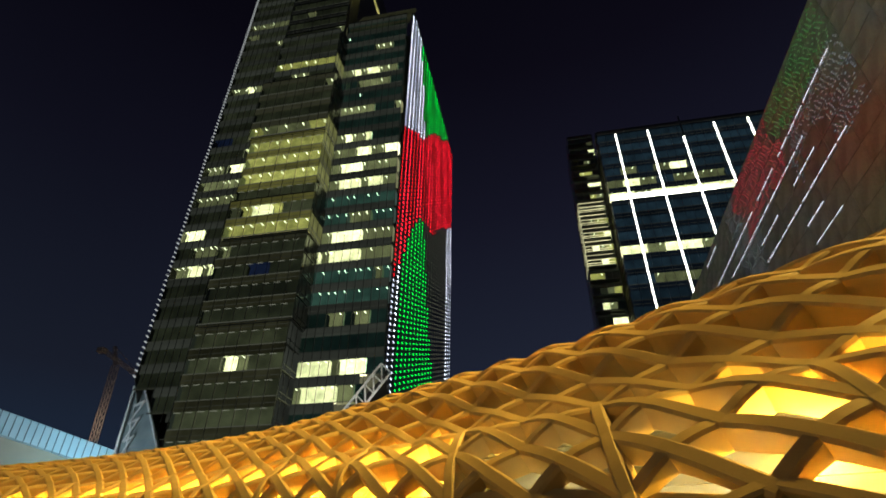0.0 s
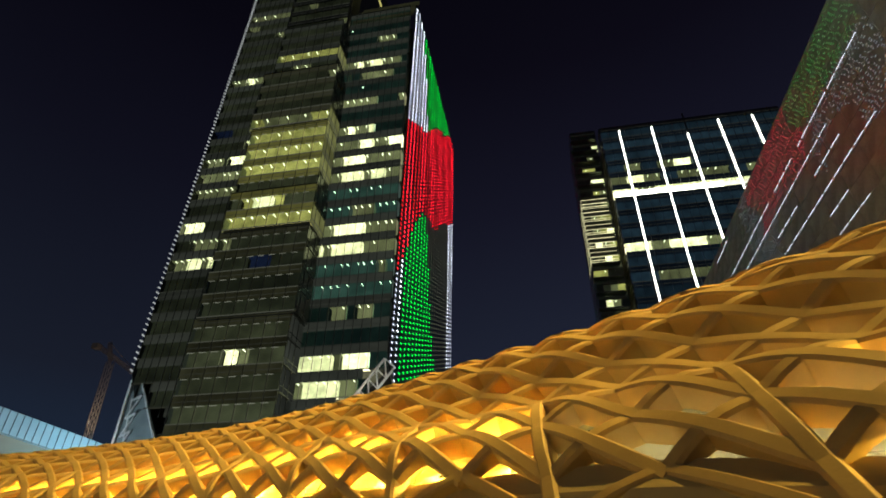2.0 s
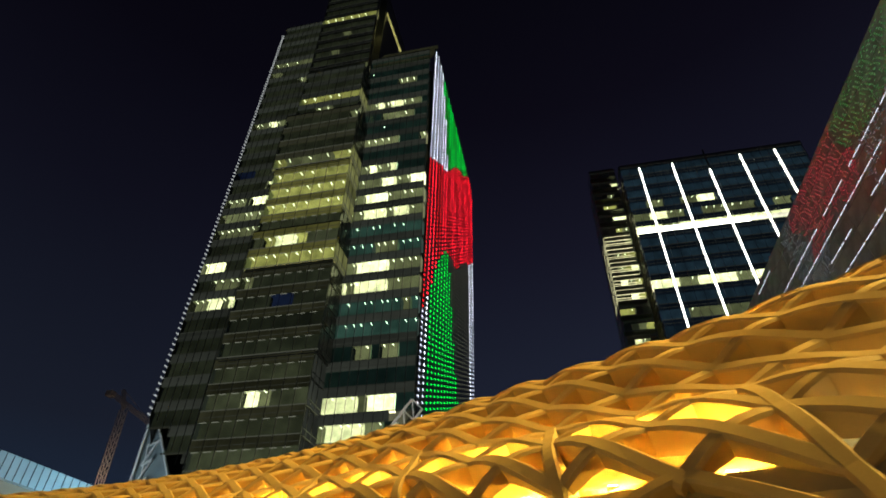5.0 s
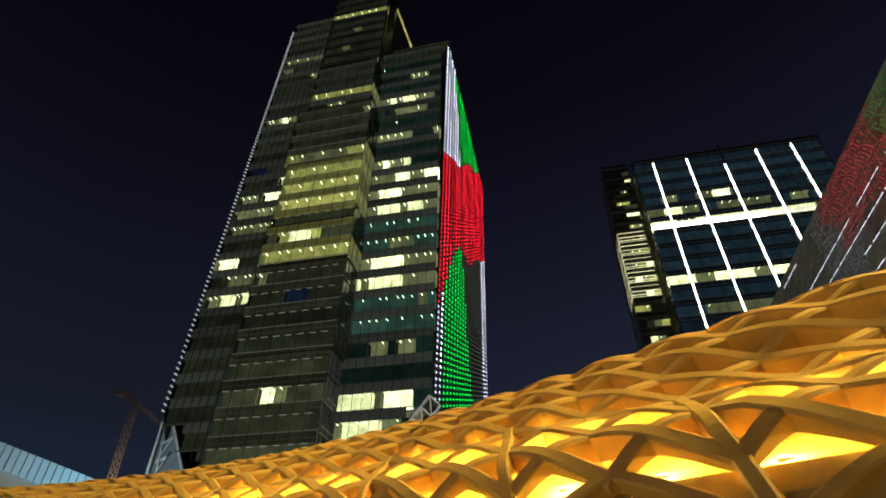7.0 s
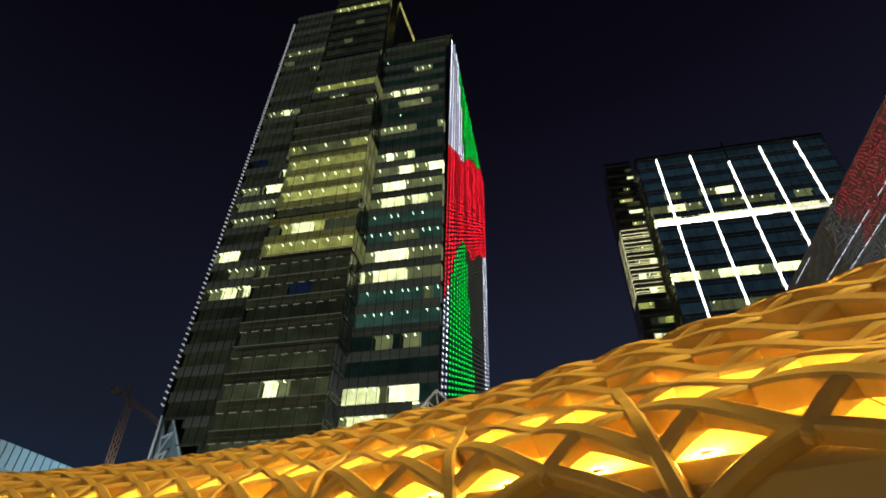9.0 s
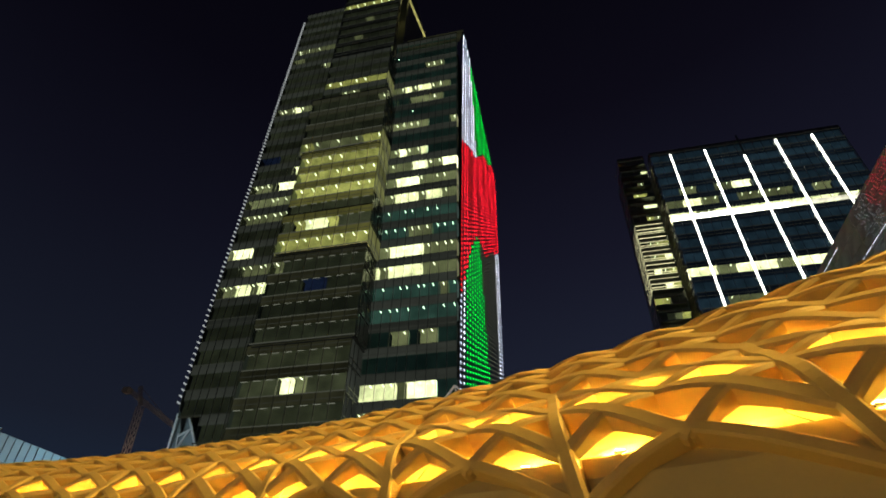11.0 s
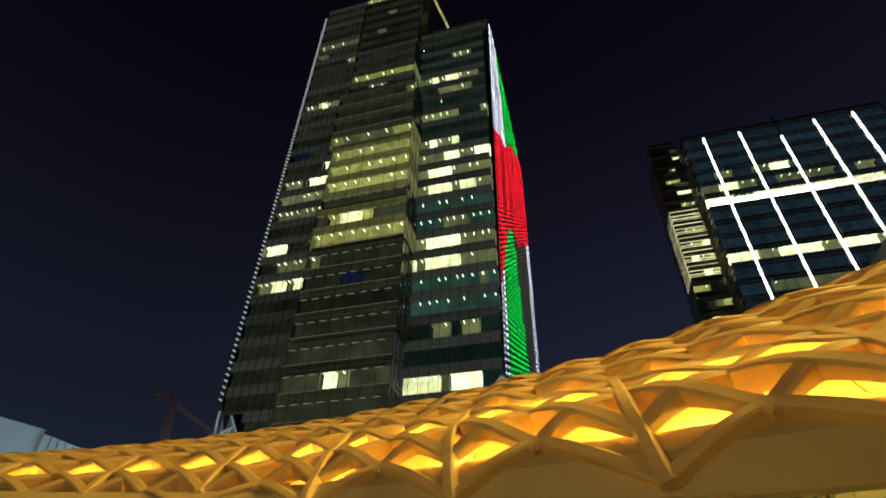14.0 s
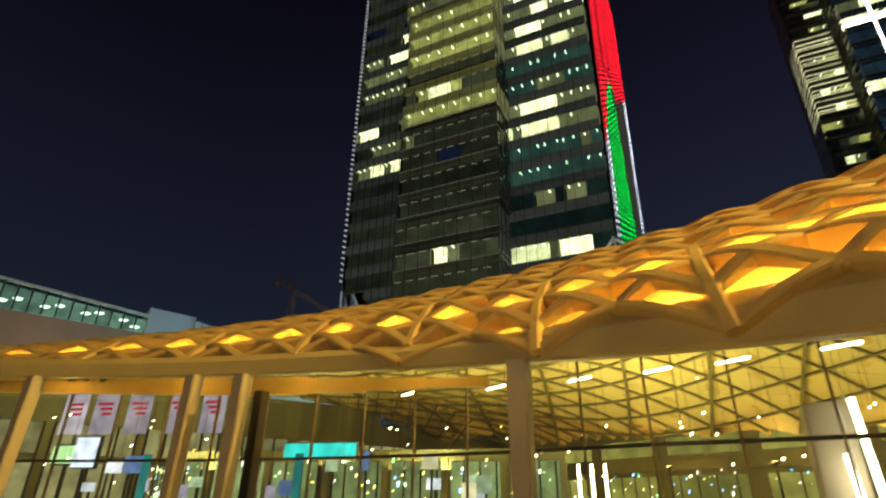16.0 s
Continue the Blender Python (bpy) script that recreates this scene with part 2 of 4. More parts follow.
def arc_table(s):
    k = round(s, 2)
    if k not in ARC:
        u, z = VS * f_half(k), f_rise(k) * (1 - np.abs(1 - VS) ** 2.2)
        ARC[k] = np.concatenate([[0], np.cumsum(np.hypot(np.diff(u), np.diff(z)))])
    return ARC[k]


def roof_at(s, a):
    """The roof's outer face at s metres along the eave and a metres up the slope."""
    v = float(np.interp(a, arc_table(s), VS))
    u = f_off(s) + v * f_half(s)
    p = ORG + DIR * s + NOR * u
    full = 0.34 * math.sin(math.pi * min(1.0, a / 2.9)) * min(1.0, max(0.0, (s - 3.0) / 4.0)) * min(1.0, max(0.0, (27.0 - s) / 6.0))
    flat = 0.34 * math.exp(-((a - 4.0) / 1.2) ** 2) * min(1.0, max(0.0, (11.0 - s) / 4.0))
    k = full - flat
    return Vector((p.x - NOR.x * 0.6 * k, p.y - NOR.y * 0.6 * k, f_ez(s) + f_rise(s) * (1 - abs(1 - v) ** 2.2) + 0.8 * k))


def roof_frame(s, a):
    p = roof_at(s, a)
    ds = roof_at(s + 0.1, a) - roof_at(s - 0.1, a)
    da = roof_at(s, a + 0.1) - roof_at(s, max(0, a - 0.1))
    n = da.cross(ds).normalized()
    return p, n if n.z > 0 else -n


def eave_at(s, back=0.0, z=None):
    p = ORG + DIR * s + NOR * (f_off(s) + back)
    return Vector((p.x, p.y, f_ez(s) if z is None else z))


def ribbon(bm, path, width, deep):
    """A rectangular rib swept along (point, outward normal) pairs; its top lies on the points."""
    rings = []
    for i, (p, n) in enumerate(path):
        t = (path[min(i + 1, len(path) - 1)][0] - path[max(i - 1, 0)][0]).normalized()
        side = t.cross(n).normalized()
        n = side.cross(t).normalized()
        w, c = width / 2, width * 0.18
        depth = deep[i] if isinstance(deep, list) else deep
        ring = [p + side * (w - c), p + side * w - n * c, p + side * w - n * depth, p - side * w - n * depth, p - side * w - n * c, p - side * (w - c)]
        rings.append([bm.verts.new(q) for q in ring])
    for a, b in zip(rings, rings[1:]):
        for k in range(6):
            bm.faces.new((a[k], a[(k + 1) % 6], b[(k + 1) % 6], b[k]))
    bm.faces.new(rings[0][::-1])
    bm.faces.new(rings[-1])
    bmesh.ops.recalc_face_normals(bm, faces=bm.faces[:])


S_MIN, S_MAX, BAY, STEP, FASC = -9.35, 54.0, 3.45, 1.75, 0.72
PANEL_D = 0.82
NODE_A = 2.2  # slope height of the first full row of crossings
LEAN_RIB, LEAN_V, LEAN_U = 0.45, 1.9, -1.0
RIBS = [0.82 + BAY * i for i in range(-5, 17)]


def along(s0, lean, a):
    return s0 + lean * (a - NODE_A)


def lattice_path(s0, lean, a0, step, lift, end=99.0):
    """Points up the slope of one rib that leans along the eave, kept within the roof."""
    path, k = [], 0
    while k < 200:
        a = a0 + k * step
        s = along(s0, lean, a)
        k += 1
        if s < S_MIN or s > S_MAX or a > min(end, top_arc(s) - 0.3):
            if path:
                break
            continue
        p, n = roof_frame(s, a)
        path.append((p + n * lift(a), n))
    return path


def top_arc(s):
    return arc_table(s)[-1]


canopy = empty("canopy", "cream-painted timber gridshell canopy lit amber from within", "canopy")
families = [("rib", LEAN_RIB, [r for r in RIBS], 0.25, 0.46, 0.05)]
families += [("diagonal_rib", ln, [0.82 + BAY / 2 * i for i in range(-32, 70)], 0.27, 0.42, 0.15) for ln in (LEAN_V, LEAN_U)]
for name, ln, starts, wd, dp, arch in families:
    for s0 in starts:
        path = lattice_path(s0, ln, 0.97 if name != "rib" else 0.14 if s0 < 27 else 0.85, 0.17, lambda a: arch * abs(math.sin(math.pi * (a - NODE_A) / 1.19)) + (0.02 if ln > 0 else 0.0) + (0.03 if ln == LEAN_RIB else 0) - 0.15 * min(1.0, max(0.0, (a - 3.0) / 2.0)) - (max(0.0, a - 3.5) * 0.7 if ln == LEAN_RIB else 0.0), 4.1 if name == "rib" else 99.0)
        if len(path) > 4:
            bm = bmesh.new()
            # the feet of the ribs thin out where they lie over the fascia
            first = path[0][0]
            far_s = [DIR.dot(Vector((q.x, q.y)) - ORG) for q, _ in path]
            full = [dp + 0.36 * min(1.0, max(0.0, (fs - 22.0) / 7.0, (0.17 * k - 2.2) / 3.0)) for k, fs in enumerate(far_s)]
            deep = [0.16 + (d - 0.16) * min(1.0, 0.17 * k) if first.z < 6 else d for k, d in enumerate(full)]
            ribbon(bm, path, wd, deep)
            part(name, bm, M_LATTICE, canopy)

# struts that spread from the foot of each rib to the first crossings
for r in RIBS:
    foot = along(r, LEAN_RIB, 0.22)
    if foot > 30:
        continue
    for ds in (2.07, -1.38):
        path = []
        for k in range(9):
            f = k / 8
            s, a = foot + ds * f, 0.22 + 0.86 * f
            if S_MIN < s < S_MAX:
                p, n = roof_frame(s, a)
                path.append((p + n * (0.03 + 0.09 * math.sin(math.pi * f)), n))
        if len(path) > 4:
            bm = bmesh.new()
            ribbon(bm, path, 0.19, 0.30)
            part("eave_strut", bm, M_LATTICE, canopy)

# eave fascia, one curved piece, deepest where the eave swells
def fascia_h(s):
    return FASC + 0.38 * min(1.0, max(0.0, (s + 3.0) / 5.0)) * min(1.0, max(0.0, (27.0 - s) / 8.0))


bm = bmesh.new()
rings = []
for i in range(0, 132):
    s = S_MIN + (S_MAX - S_MIN) * i / 131
    e = eave_at(s)
    nv = Vector((NOR.x, NOR.y, 0))
    prof = [(0.26, 0.0), (0.20, 0.05), (0.34, fascia_h(s) * 0.6), (0.72, fascia_h(s) - 0.06), (0.90, fascia_h(s) - 0.03), (1.0, fascia_h(s) - 0.14), (0.56, 0.0)]
    rings.append([bm.verts.new(e + nv * x + Vector((0, 0, z))) for x, z in prof])
for a, b in zip(rings, rings[1:]):
    for k in range(7):
        bm.faces.new((a[k], a[(k + 1) % 7], b[(k + 1) % 7], b[k]))
bm.faces.new(rings[0])
bm.faces.new(rings[-1])
bmesh.ops.recalc_face_normals(bm, faces=bm.faces[:])
part("fascia", bm, M_FASCIA, canopy, "deep cream-painted curved eave fascia")

# roof panels under the lattice
for i in range(len(RIBS) - 1):
    for j in range(0, 14):
        a0 = 1.95 + j * STEP
        sA, sB = RIBS[i] + 0.015, RIBS[i + 1] - 0.015
        a1 = min(a0 + STEP, min(top_arc(along(sA, LEAN_RIB, a0)), top_arc(along(sB, LEAN_RIB, a0))) - 0.1)
        if along(sA, LEAN_RIB, a0) < S_MIN or along(sB, LEAN_RIB, a1) > S_MAX or a1 - a0 < 0.3:
            continue
        bm = bmesh.new()
        grid = []
        for r in range(5):
            row = []
            for c in range(5):
                a = a0 + 0.012 + (a1 - a0 - 0.024) * r / 4
                s = along(sA + (sB - sA) * c / 4, LEAN_RIB, a)
                p, n = roof_frame(s, a)
                row.append((bm.verts.new(p - n * PANEL_D), bm.verts.new(p - n * (PANEL_D + 0.05))))
            grid.append(row)
        for r in range(4):
            for c in range(4):
                q = (grid[r][c], grid[r][c + 1], grid[r + 1][c + 1], grid[r + 1][c])
                bm.faces.new([v[0] for v in q])
                bm.faces.new([v[1] for v in q][::-1])
        rim = [grid[0][c] for c in range(5)] + [grid[r][4] for r in range(1, 5)] + [grid[4][c] for c in range(3, -1, -1)] + [grid[r][0] for r in range(3, 0, -1)]
        for k in range(len(rim)):
            x, y = rim[k], rim[(k + 1) % len(rim)]
            bm.faces.new((x[0], x[1], y[1], y[0]))
        bmesh.ops.recalc_face_normals(bm, faces=bm.faces[:])
        part("roof_panel", bm, M_SKIN if j < 2 and -2.6 < along(sA, LEAN_RIB, a0) + BAY / 2 < 4.6 else M_PANEL, canopy)

# sloping apron that closes the roof behind the fascia
for i in range(len(RIBS) - 1):
    bm = bmesh.new()
    cols = []
    for c in range(5):
        s = RIBS[i] + 0.015 + (BAY - 0.03) * c / 4
        if s < S_MIN or s > S_MAX:
            break
        p, n = roof_frame(along(s, LEAN_RIB, 1.93), 1.93)
        lo_p = eave_at(s, 0.94, f_ez(s) + fascia_h(s) - 0.16)
        hi_p = p - n * PANEL_D
        cols.append([bm.verts.new(v) for v in (lo_p, hi_p, hi_p - Vector((0, 0, 0.05)), lo_p - Vector((0, 0, 0.05)))])
    if len(cols) < 5:
        bm.free()
        continue
    for a, b in zip(cols, cols[1:]):
        for k in range(4):
            bm.faces.new((a[k], a[(k + 1) % 4], b[(k + 1) % 4], b[k]))
    bm.faces.new(cols[0])
    bm.faces.new(cols[-1])
    bmesh.ops.recalc_face_normals(bm, faces=bm.faces[:])
    part("eave_panel", bm, M_SKIN if -2.6 < RIBS[i] + BAY / 2 < 4.6 else M_PANEL, canopy)

# inner ceiling lattice under the panels
for ln, starts, wd, dp in ((LEAN_RIB, RIBS, 0.13, 0.18), (LEAN_V, [0.82 + BAY * 0.8 * i for i in range(-20, 44)], 0.085, 0.12), (LEAN_U, [0.82 + BAY * 0.8 * i for i in range(-20, 44)], 0.085, 0.11)):
    for s0 in starts:
        path = lattice_path(s0, ln, 2.0, 0.35, lambda a: -(PANEL_D + 0.055))
        if len(path) > 4:
            bm = bmesh.new()
            ribbon(bm, path, wd, dp)
            part("ceiling_rib", bm, M_CEILRIB, canopy)

# flood lamps in the roof's cavity
M_FLOOD = lamp_mat("flood_lens", (1.0, 0.62, 0.16), 30.0)
for i in range(-2, 14):
    for a, pw in ((2.3, 150), (2.35, 150), (4.6, 105), (7.6, 60)):
        s = along(0.82 + BAY * (i + {2.3: 0.25, 2.35: 0.75, 4.6: 1.0}.get(a, 0.5)), LEAN_RIB, a)
        if i == -1 and a == 2.3:
            s, a, pw = -1.75, 2.2, 200
        elif -2.5 < s < 4.9 and a < 9:
            continue  # unlit bays
        if s < -2.5 and a < 3:
            pw = 200
        if s > 24:
            pw *= 0.5
        p, n = roof_frame(s, a)
        fl = empty("flood_lamp", "small amber floodlight fixed inside the canopy roof", "lamp", "roof floodlights")
        bm = bmesh.new()
        add_box(bm, p - n * (PANEL_D + 0.02), (0.18, 0.12, 0.06))
        part("housing", bm, M_STEEL, fl)
        bm = bmesh.new()
        add_box(bm, p - n * (PANEL_D - 0.025), (0.14, 0.10, 0.02))
        part("lens", bm, M_FLOOD, fl)
        ld = bpy.data.lights.new("flood_light", "POINT")
        ld.energy, ld.color, ld.shadow_soft_size = pw, (1.0, 0.63, 0.09), 0.10
        lo = new("flood_light", ld)
        lo.location, lo.parent = p - n * (PANEL_D - 0.22), fl

# ---- unseen lamp added behind the path to light the eave ----
for px, py, watts in ((-24.0, 3.5, 1050),):
    sl = empty("added_lamp", "slim dark lamp post, unseen and added, with a warm white head", "street lamp")
    bm = bmesh.new()
    bmesh.ops.create_cone(bm, cap_ends=True, segments=12, radius1=0.09, radius2=0.06, depth=7.0, matrix=Matrix.Translation((px, py, 3.5)))
    part("post", bm, M_STEEL, sl)
    bm = bmesh.new()
    add_box(bm, (px, py + 0.25, 7.06), (0.3, 0.8, 0.10))
    part("lamp_head", bm, M_STEEL, sl)
    bm = bmesh.new()
    add_box(bm, (px, py + 0.3, 7.0), (0.22, 0.55, 0.02))
    part("lens", bm, lamp_mat("added_lamp_lens", (1.0, 0.85, 0.6), 20), sl)
    ld = bpy.data.lights.new("added_lamp_light", "POINT")
    ld.energy, ld.color, ld.shadow_soft_size = watts, (1.0, 0.72, 0.36), 0.2
    lo = new("added_lamp_light", ld)
    lo.location, lo.parent = (px, py + 0.3, 6.85), sl

# ---- ground ----
bm = bmesh.new()
add_box(bm, (0, 0, -0.1), (2400, 2400, 0.2))
tagged(part("ground", bm, M_PAVE), "grey stone paving of the plaza at night", "ground", kind="structure")

# ---- main tower ----
FLOOR_H, WIN_H = 4.25, 2.6
T_FRONT = 77.0


def floor_z(k):
    return 84.1 - FLOOR_H * k


pane_mesh = {}


def pane_part(x, y, zc, w, material, parent):
    key = (round(w, 2), material.name)
    if key not in pane_mesh:
        bm = bmesh.new()
        add_box(bm, (0, 0, 0), (w - 0.12, 0.05, WIN_H))
        pane_mesh[key] = mesh_of(bm, "pane", material)
    ob = part("pane", pane_mesh[key], None, parent)
    ob.location = (x, y, zc)
    return ob


LITMAT = {"b": M_LIT, "d": M_LITDIM, "w": M_LITWARM, "t": M_LITTEAL, "u": M_LITBLUE, "n": M_NIGHT, "m": M_NIGHTTEAL, "v": M_NIGHTBLUE, "k": M_NIGHTDIM}


def shared_box(name, size, material, parent, at):
    key = (name, material.name, *[round(v, 2) for v in size])
    if key not in pane_mesh:
        bm = bmesh.new()
        add_box(bm, (0, 0, 0), size)
        pane_mesh[key] = mesh_of(bm, name, material)
    ob = part(name, pane_mesh[key], None, parent)
    ob.location = at
    return ob


def bay(parent, name, x0, x1, y, k_top, k_bot, lit, cut=None, base=".", pane_w=1.5, dash=False, span=None, edge=None):
    """One vertical strip of curtain wall: a spandrel a floor, mullions, panes and, behind them, lit rooms or weakly
    glowing backings.
    """
    n = max(1, round((x1 - x0) / pane_w))
    w = (x1 - x0) / n
    zt, zb = floor_z(k_top) + FLOOR_H - WIN_H / 2, floor_z(k_bot) - WIN_H / 2
    bm = bmesh.new()
    add_box(bm, ((x0 + x1) / 2, y + 0.06, zt - 0.1), (x1 - x0, 0.3, 0.2))
    strip = part(name, bm, M_FRAME, parent)
    for k in range(k_top, k_bot + 1):
        zc = floor_z(k)
        xa = cut(zc) if cut else (x0, x1)
        lo, hi = max(x0, xa[0]), min(x1, xa[1])
        if hi - lo < 0.5:
            continue
        mid, ln = (lo + hi) / 2, hi - lo
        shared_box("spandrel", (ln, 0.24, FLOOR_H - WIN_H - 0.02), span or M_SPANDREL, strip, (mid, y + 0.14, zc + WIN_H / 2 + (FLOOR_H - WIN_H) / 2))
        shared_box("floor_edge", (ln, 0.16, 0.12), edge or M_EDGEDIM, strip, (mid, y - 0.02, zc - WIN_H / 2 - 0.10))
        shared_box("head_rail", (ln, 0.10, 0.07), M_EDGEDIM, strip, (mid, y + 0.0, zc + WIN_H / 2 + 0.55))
        pattern = lit.get(k, "") or base
        cells = []
        for i in range(n):
            xc = x0 + (i + 0.5) * w
            if xc < lo or xc > hi:
                continue
            ch = pattern[min(len(pattern) - 1, i * len(pattern) // n)]
            if ch == ".":
                ch = base
            if ch in "bd" and random.random() < 0.12:
                ch = "d"
            cells.append((xc, ch))
            pane_part(xc, y + 0.1, zc, w, M_DARKPANE if ch == "." else M_PANE_TEAL if ch in "tm" else M_PANE, strip)
        tubes = bmesh.new()
        for ch in set(c for _, c in cells) - {"."}:
            depth = {"b": 0.9, "d": 1.3, "w": 1.3, "t": 1.3, "u": 1.3, "n": 0.5, "m": 0.5, "v": 0.5, "k": 0.5}.get(ch, 3.0)
            runs = []
            for xc, c in cells:
                if c != ch:
                    continue
                if runs and abs(runs[-1][1] - (xc - w / 2)) < 0.01:
                    runs[-1][1] = xc + w / 2
                else:
                    runs.append([xc - w / 2, xc + w / 2])
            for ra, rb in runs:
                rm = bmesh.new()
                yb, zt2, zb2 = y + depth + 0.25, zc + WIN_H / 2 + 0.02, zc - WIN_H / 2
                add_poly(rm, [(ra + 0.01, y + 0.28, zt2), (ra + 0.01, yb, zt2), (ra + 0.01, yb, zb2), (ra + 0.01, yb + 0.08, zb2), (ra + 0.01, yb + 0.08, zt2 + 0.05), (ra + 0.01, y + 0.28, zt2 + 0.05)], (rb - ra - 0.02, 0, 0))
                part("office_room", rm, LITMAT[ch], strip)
            for xc, c in cells:
                if c != ch:
                    continue
                if ch in "bdwt" and random.random() < 0.7:
                    add_box(tubes, (xc + random.uniform(-0.3, 0.3), y + 0.75, zc + WIN_H / 2 - 0.05), (0.12, 0.8, 0.05))
                elif ch in "nm" and random.random() < 0.02:
                    add_box(tubes, (xc, y + 0.5, zc + WIN_H / 2 - 0.3), (0.10, 0.25, 0.4))
        if len(tubes.verts):
            tagged(part("ceiling_tube", tubes, M_TUBE, strip), kind="stuff")
        else:
            tubes.free()
        if dash:
            ds = bmesh.new()
            for i in range(int(ln / 2.0)):
                add_box(ds, (lo + 1.0 + i * 2.0, y - 0.06, zc + WIN_H / 2 - 0.25), (1.15, 0.04, 0.08))
            tagged(part("blind_rail_light", ds, M_DASH, strip), kind="stuff")
    for i in range(n + 1):
        xc = x0 + i * w
        zlow = zb
        while cut and zlow < zt and not cut(zlow)[0] <= xc <= cut(zlow)[1]:
            zlow += 1.0
        if zt - zlow > 1:
            shared_box("mullion", (0.05, 0.12 if edge else 0.16, zt - zlow), M_FRAME, strip, (xc, y - 0.05, (zt + zlow) / 2))
    return strip


M_DASH = lamp_mat("blind_light", (0.75, 0.78, 0.62), 0.22)
tower = empty("office_tower", "dark glass office tower with lit floors and side screens", "building")
left_lit = {12: "......d", 13: "......b", 7: "dbbbbd", 6: ".ddddd", 5: "bb..d.", 3: "dddd", 2: "dddd", 1: "dd.bbb", 0: "....bb", -1: "uu..ub", -5: "ddbddd", -9: "....dd", -11: "dddd", -10: "d....."}
right_lit = {13: "bbbbdd...", 12: "bbbdbbb..", 10: "..d.d..", 9: "ttttttt", 8: "tttttdt", 7: "bbbbddd", 6: "dbbbddd", 5: "ttddtt", 4: "tttttt", 3: "dbbdbdd", 2: "dbbbddd", 1: "ddbbdbb", 0: "bbbb...", -2: "dddd..d", -4: "..ddd..", -5: "dbbbdd.", -7: "...dd.."}
centre_lit = {14: "", 13: ".......n", 12: "...bd..n", 11: "........", 10: "........", 9: "........", 8: "...uu...", 7: "d.......", 6: "wwwwwwww", 5: ".wbbw...", 4: "........", 3: "wwwwwwww", 2: "wwwwwwww", 1: "wwwwwwww", 0: "wdddddww", -1: "........", -4: "..dd...d", -5: "wwwwwwwd", -3: ".......d", -7: "........", -15: "wwwwwwww", -13: "...d....", -11: "..d.....", -9: "......d."}


def cut_left(z):
    return (-68.5 + max(0, 33.4 - z) * 0.9, 0)


def cut_right(z):
    return (-99, -24.8 - max(0, 33.0 - z) * 0.9)


bay(tower, "facade_strip", -68.5, -57.0, T_FRONT, -15, 16, left_lit, cut_left, "k", span=M_GLOWDIM)
bay(tower, "facade_strip", -40.0, -24.8, T_FRONT, -9, 16, right_lit, cut_right, "m", span=M_GLOWDIM)
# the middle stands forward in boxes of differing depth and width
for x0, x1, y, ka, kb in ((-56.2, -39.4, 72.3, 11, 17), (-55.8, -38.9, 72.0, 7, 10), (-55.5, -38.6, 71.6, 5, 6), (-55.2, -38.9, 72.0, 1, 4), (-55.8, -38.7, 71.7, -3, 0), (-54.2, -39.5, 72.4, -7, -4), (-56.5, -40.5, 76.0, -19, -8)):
    bay(tower, "facade_box", x0, x1, y, ka, kb, centre_lit, None, "n" if ka > 0 and ka != 7 else "k", 2.2, 1 <= ka < 12, {11: M_GLOW, 7: M_GLOW, 5: M_SPANGLOW, 1: M_SPANGLOW, -3: M_GLOWMID, -7: M_GLOWDIM}.get(ka), M_EDGE if ka > -7 else None)
    zt, zb = floor_z(ka) + FLOOR_H / 2 + 0.4, floor_z(kb) - FLOOR_H / 2 + 0.4
    # glazed returns, a panel and two thin floor lines for each storey
    for xs in (x0 + 0.1, x1 - 0.1):
        out = 0.14 if xs > -48 else -0.14
        for k in range(ka, kb + 1):
            zc = floor_z(k) + 0.4
            glow = M_FLANKSIDE if centre_lit.get(k, "").startswith("w") else M_GLOWDIM if ka > 10 else M_SPANDREL
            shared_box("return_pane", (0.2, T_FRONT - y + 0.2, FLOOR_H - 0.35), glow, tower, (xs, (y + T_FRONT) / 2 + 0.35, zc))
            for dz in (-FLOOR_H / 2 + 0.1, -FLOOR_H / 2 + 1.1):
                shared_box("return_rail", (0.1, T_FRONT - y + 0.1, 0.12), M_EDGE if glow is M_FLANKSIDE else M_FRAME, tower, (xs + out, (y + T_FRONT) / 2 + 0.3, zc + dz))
            for f in (0.25, 0.62):
                shared_box("return_mullion", (0.1, 0.09, FLOOR_H - 0.3), M_FRAME, tower, (xs + out, y + (T_FRONT - y) * f, zc))
    box_part("box_soffit", ((x0 + x1) / 2, (y + T_FRONT) / 2 + 0.3, zb - 0.1), (x1 - x0 - 0.4, T_FRONT - y, 0.2), M_FRAME, tower)
    box_part("box_lid", ((x0 + x1) / 2, (y + T_FRONT) / 2 + 0.3, zt - 0.1), (x1 - x0 - 0.4, T_FRONT - y, 0.18), M_FRAME, tower)
# body behind the facade
bm = bmesh.new()
add_poly(bm, [(-59.5, 81, 0), (-33, 81, 0), (-33, 81, 25), (-25.2, 81, 33.5), (-25.2, 81, 122), (-40, 81, 124), (-40, 81, 168), (-57, 81, 168), (-57, 81, 147), (-68.2, 81, 147), (-68.2, 81, 33.5), (-60, 81, 24)], (0, 50, 0))
part("tower_body", bm, M_BODY, tower)
# sloping roof of the lower shoulder and the raking lit edge beside it
bm = bmesh.new()
for i in range(6):
    add_beam(bm, (-39.5, 77.3 + i * 1.1, 122.5 + i * 2.6), (-24.2, 77.3 + i * 1.1, 122.5 + i * 2.6), 0.5, 0.9)
# The louvres glow by emission so that they show against the sky.
part("shoulder_louvre", bm, M_GLOW, tower)
bm = bmesh.new()
add_beam(bm, (-34.7, 82.4, 136.4), (-52.0, 82.4, 206), 0.5)
part("raking_light", bm, M_LITWARM, tower, "pale lit raking edge of the roof")
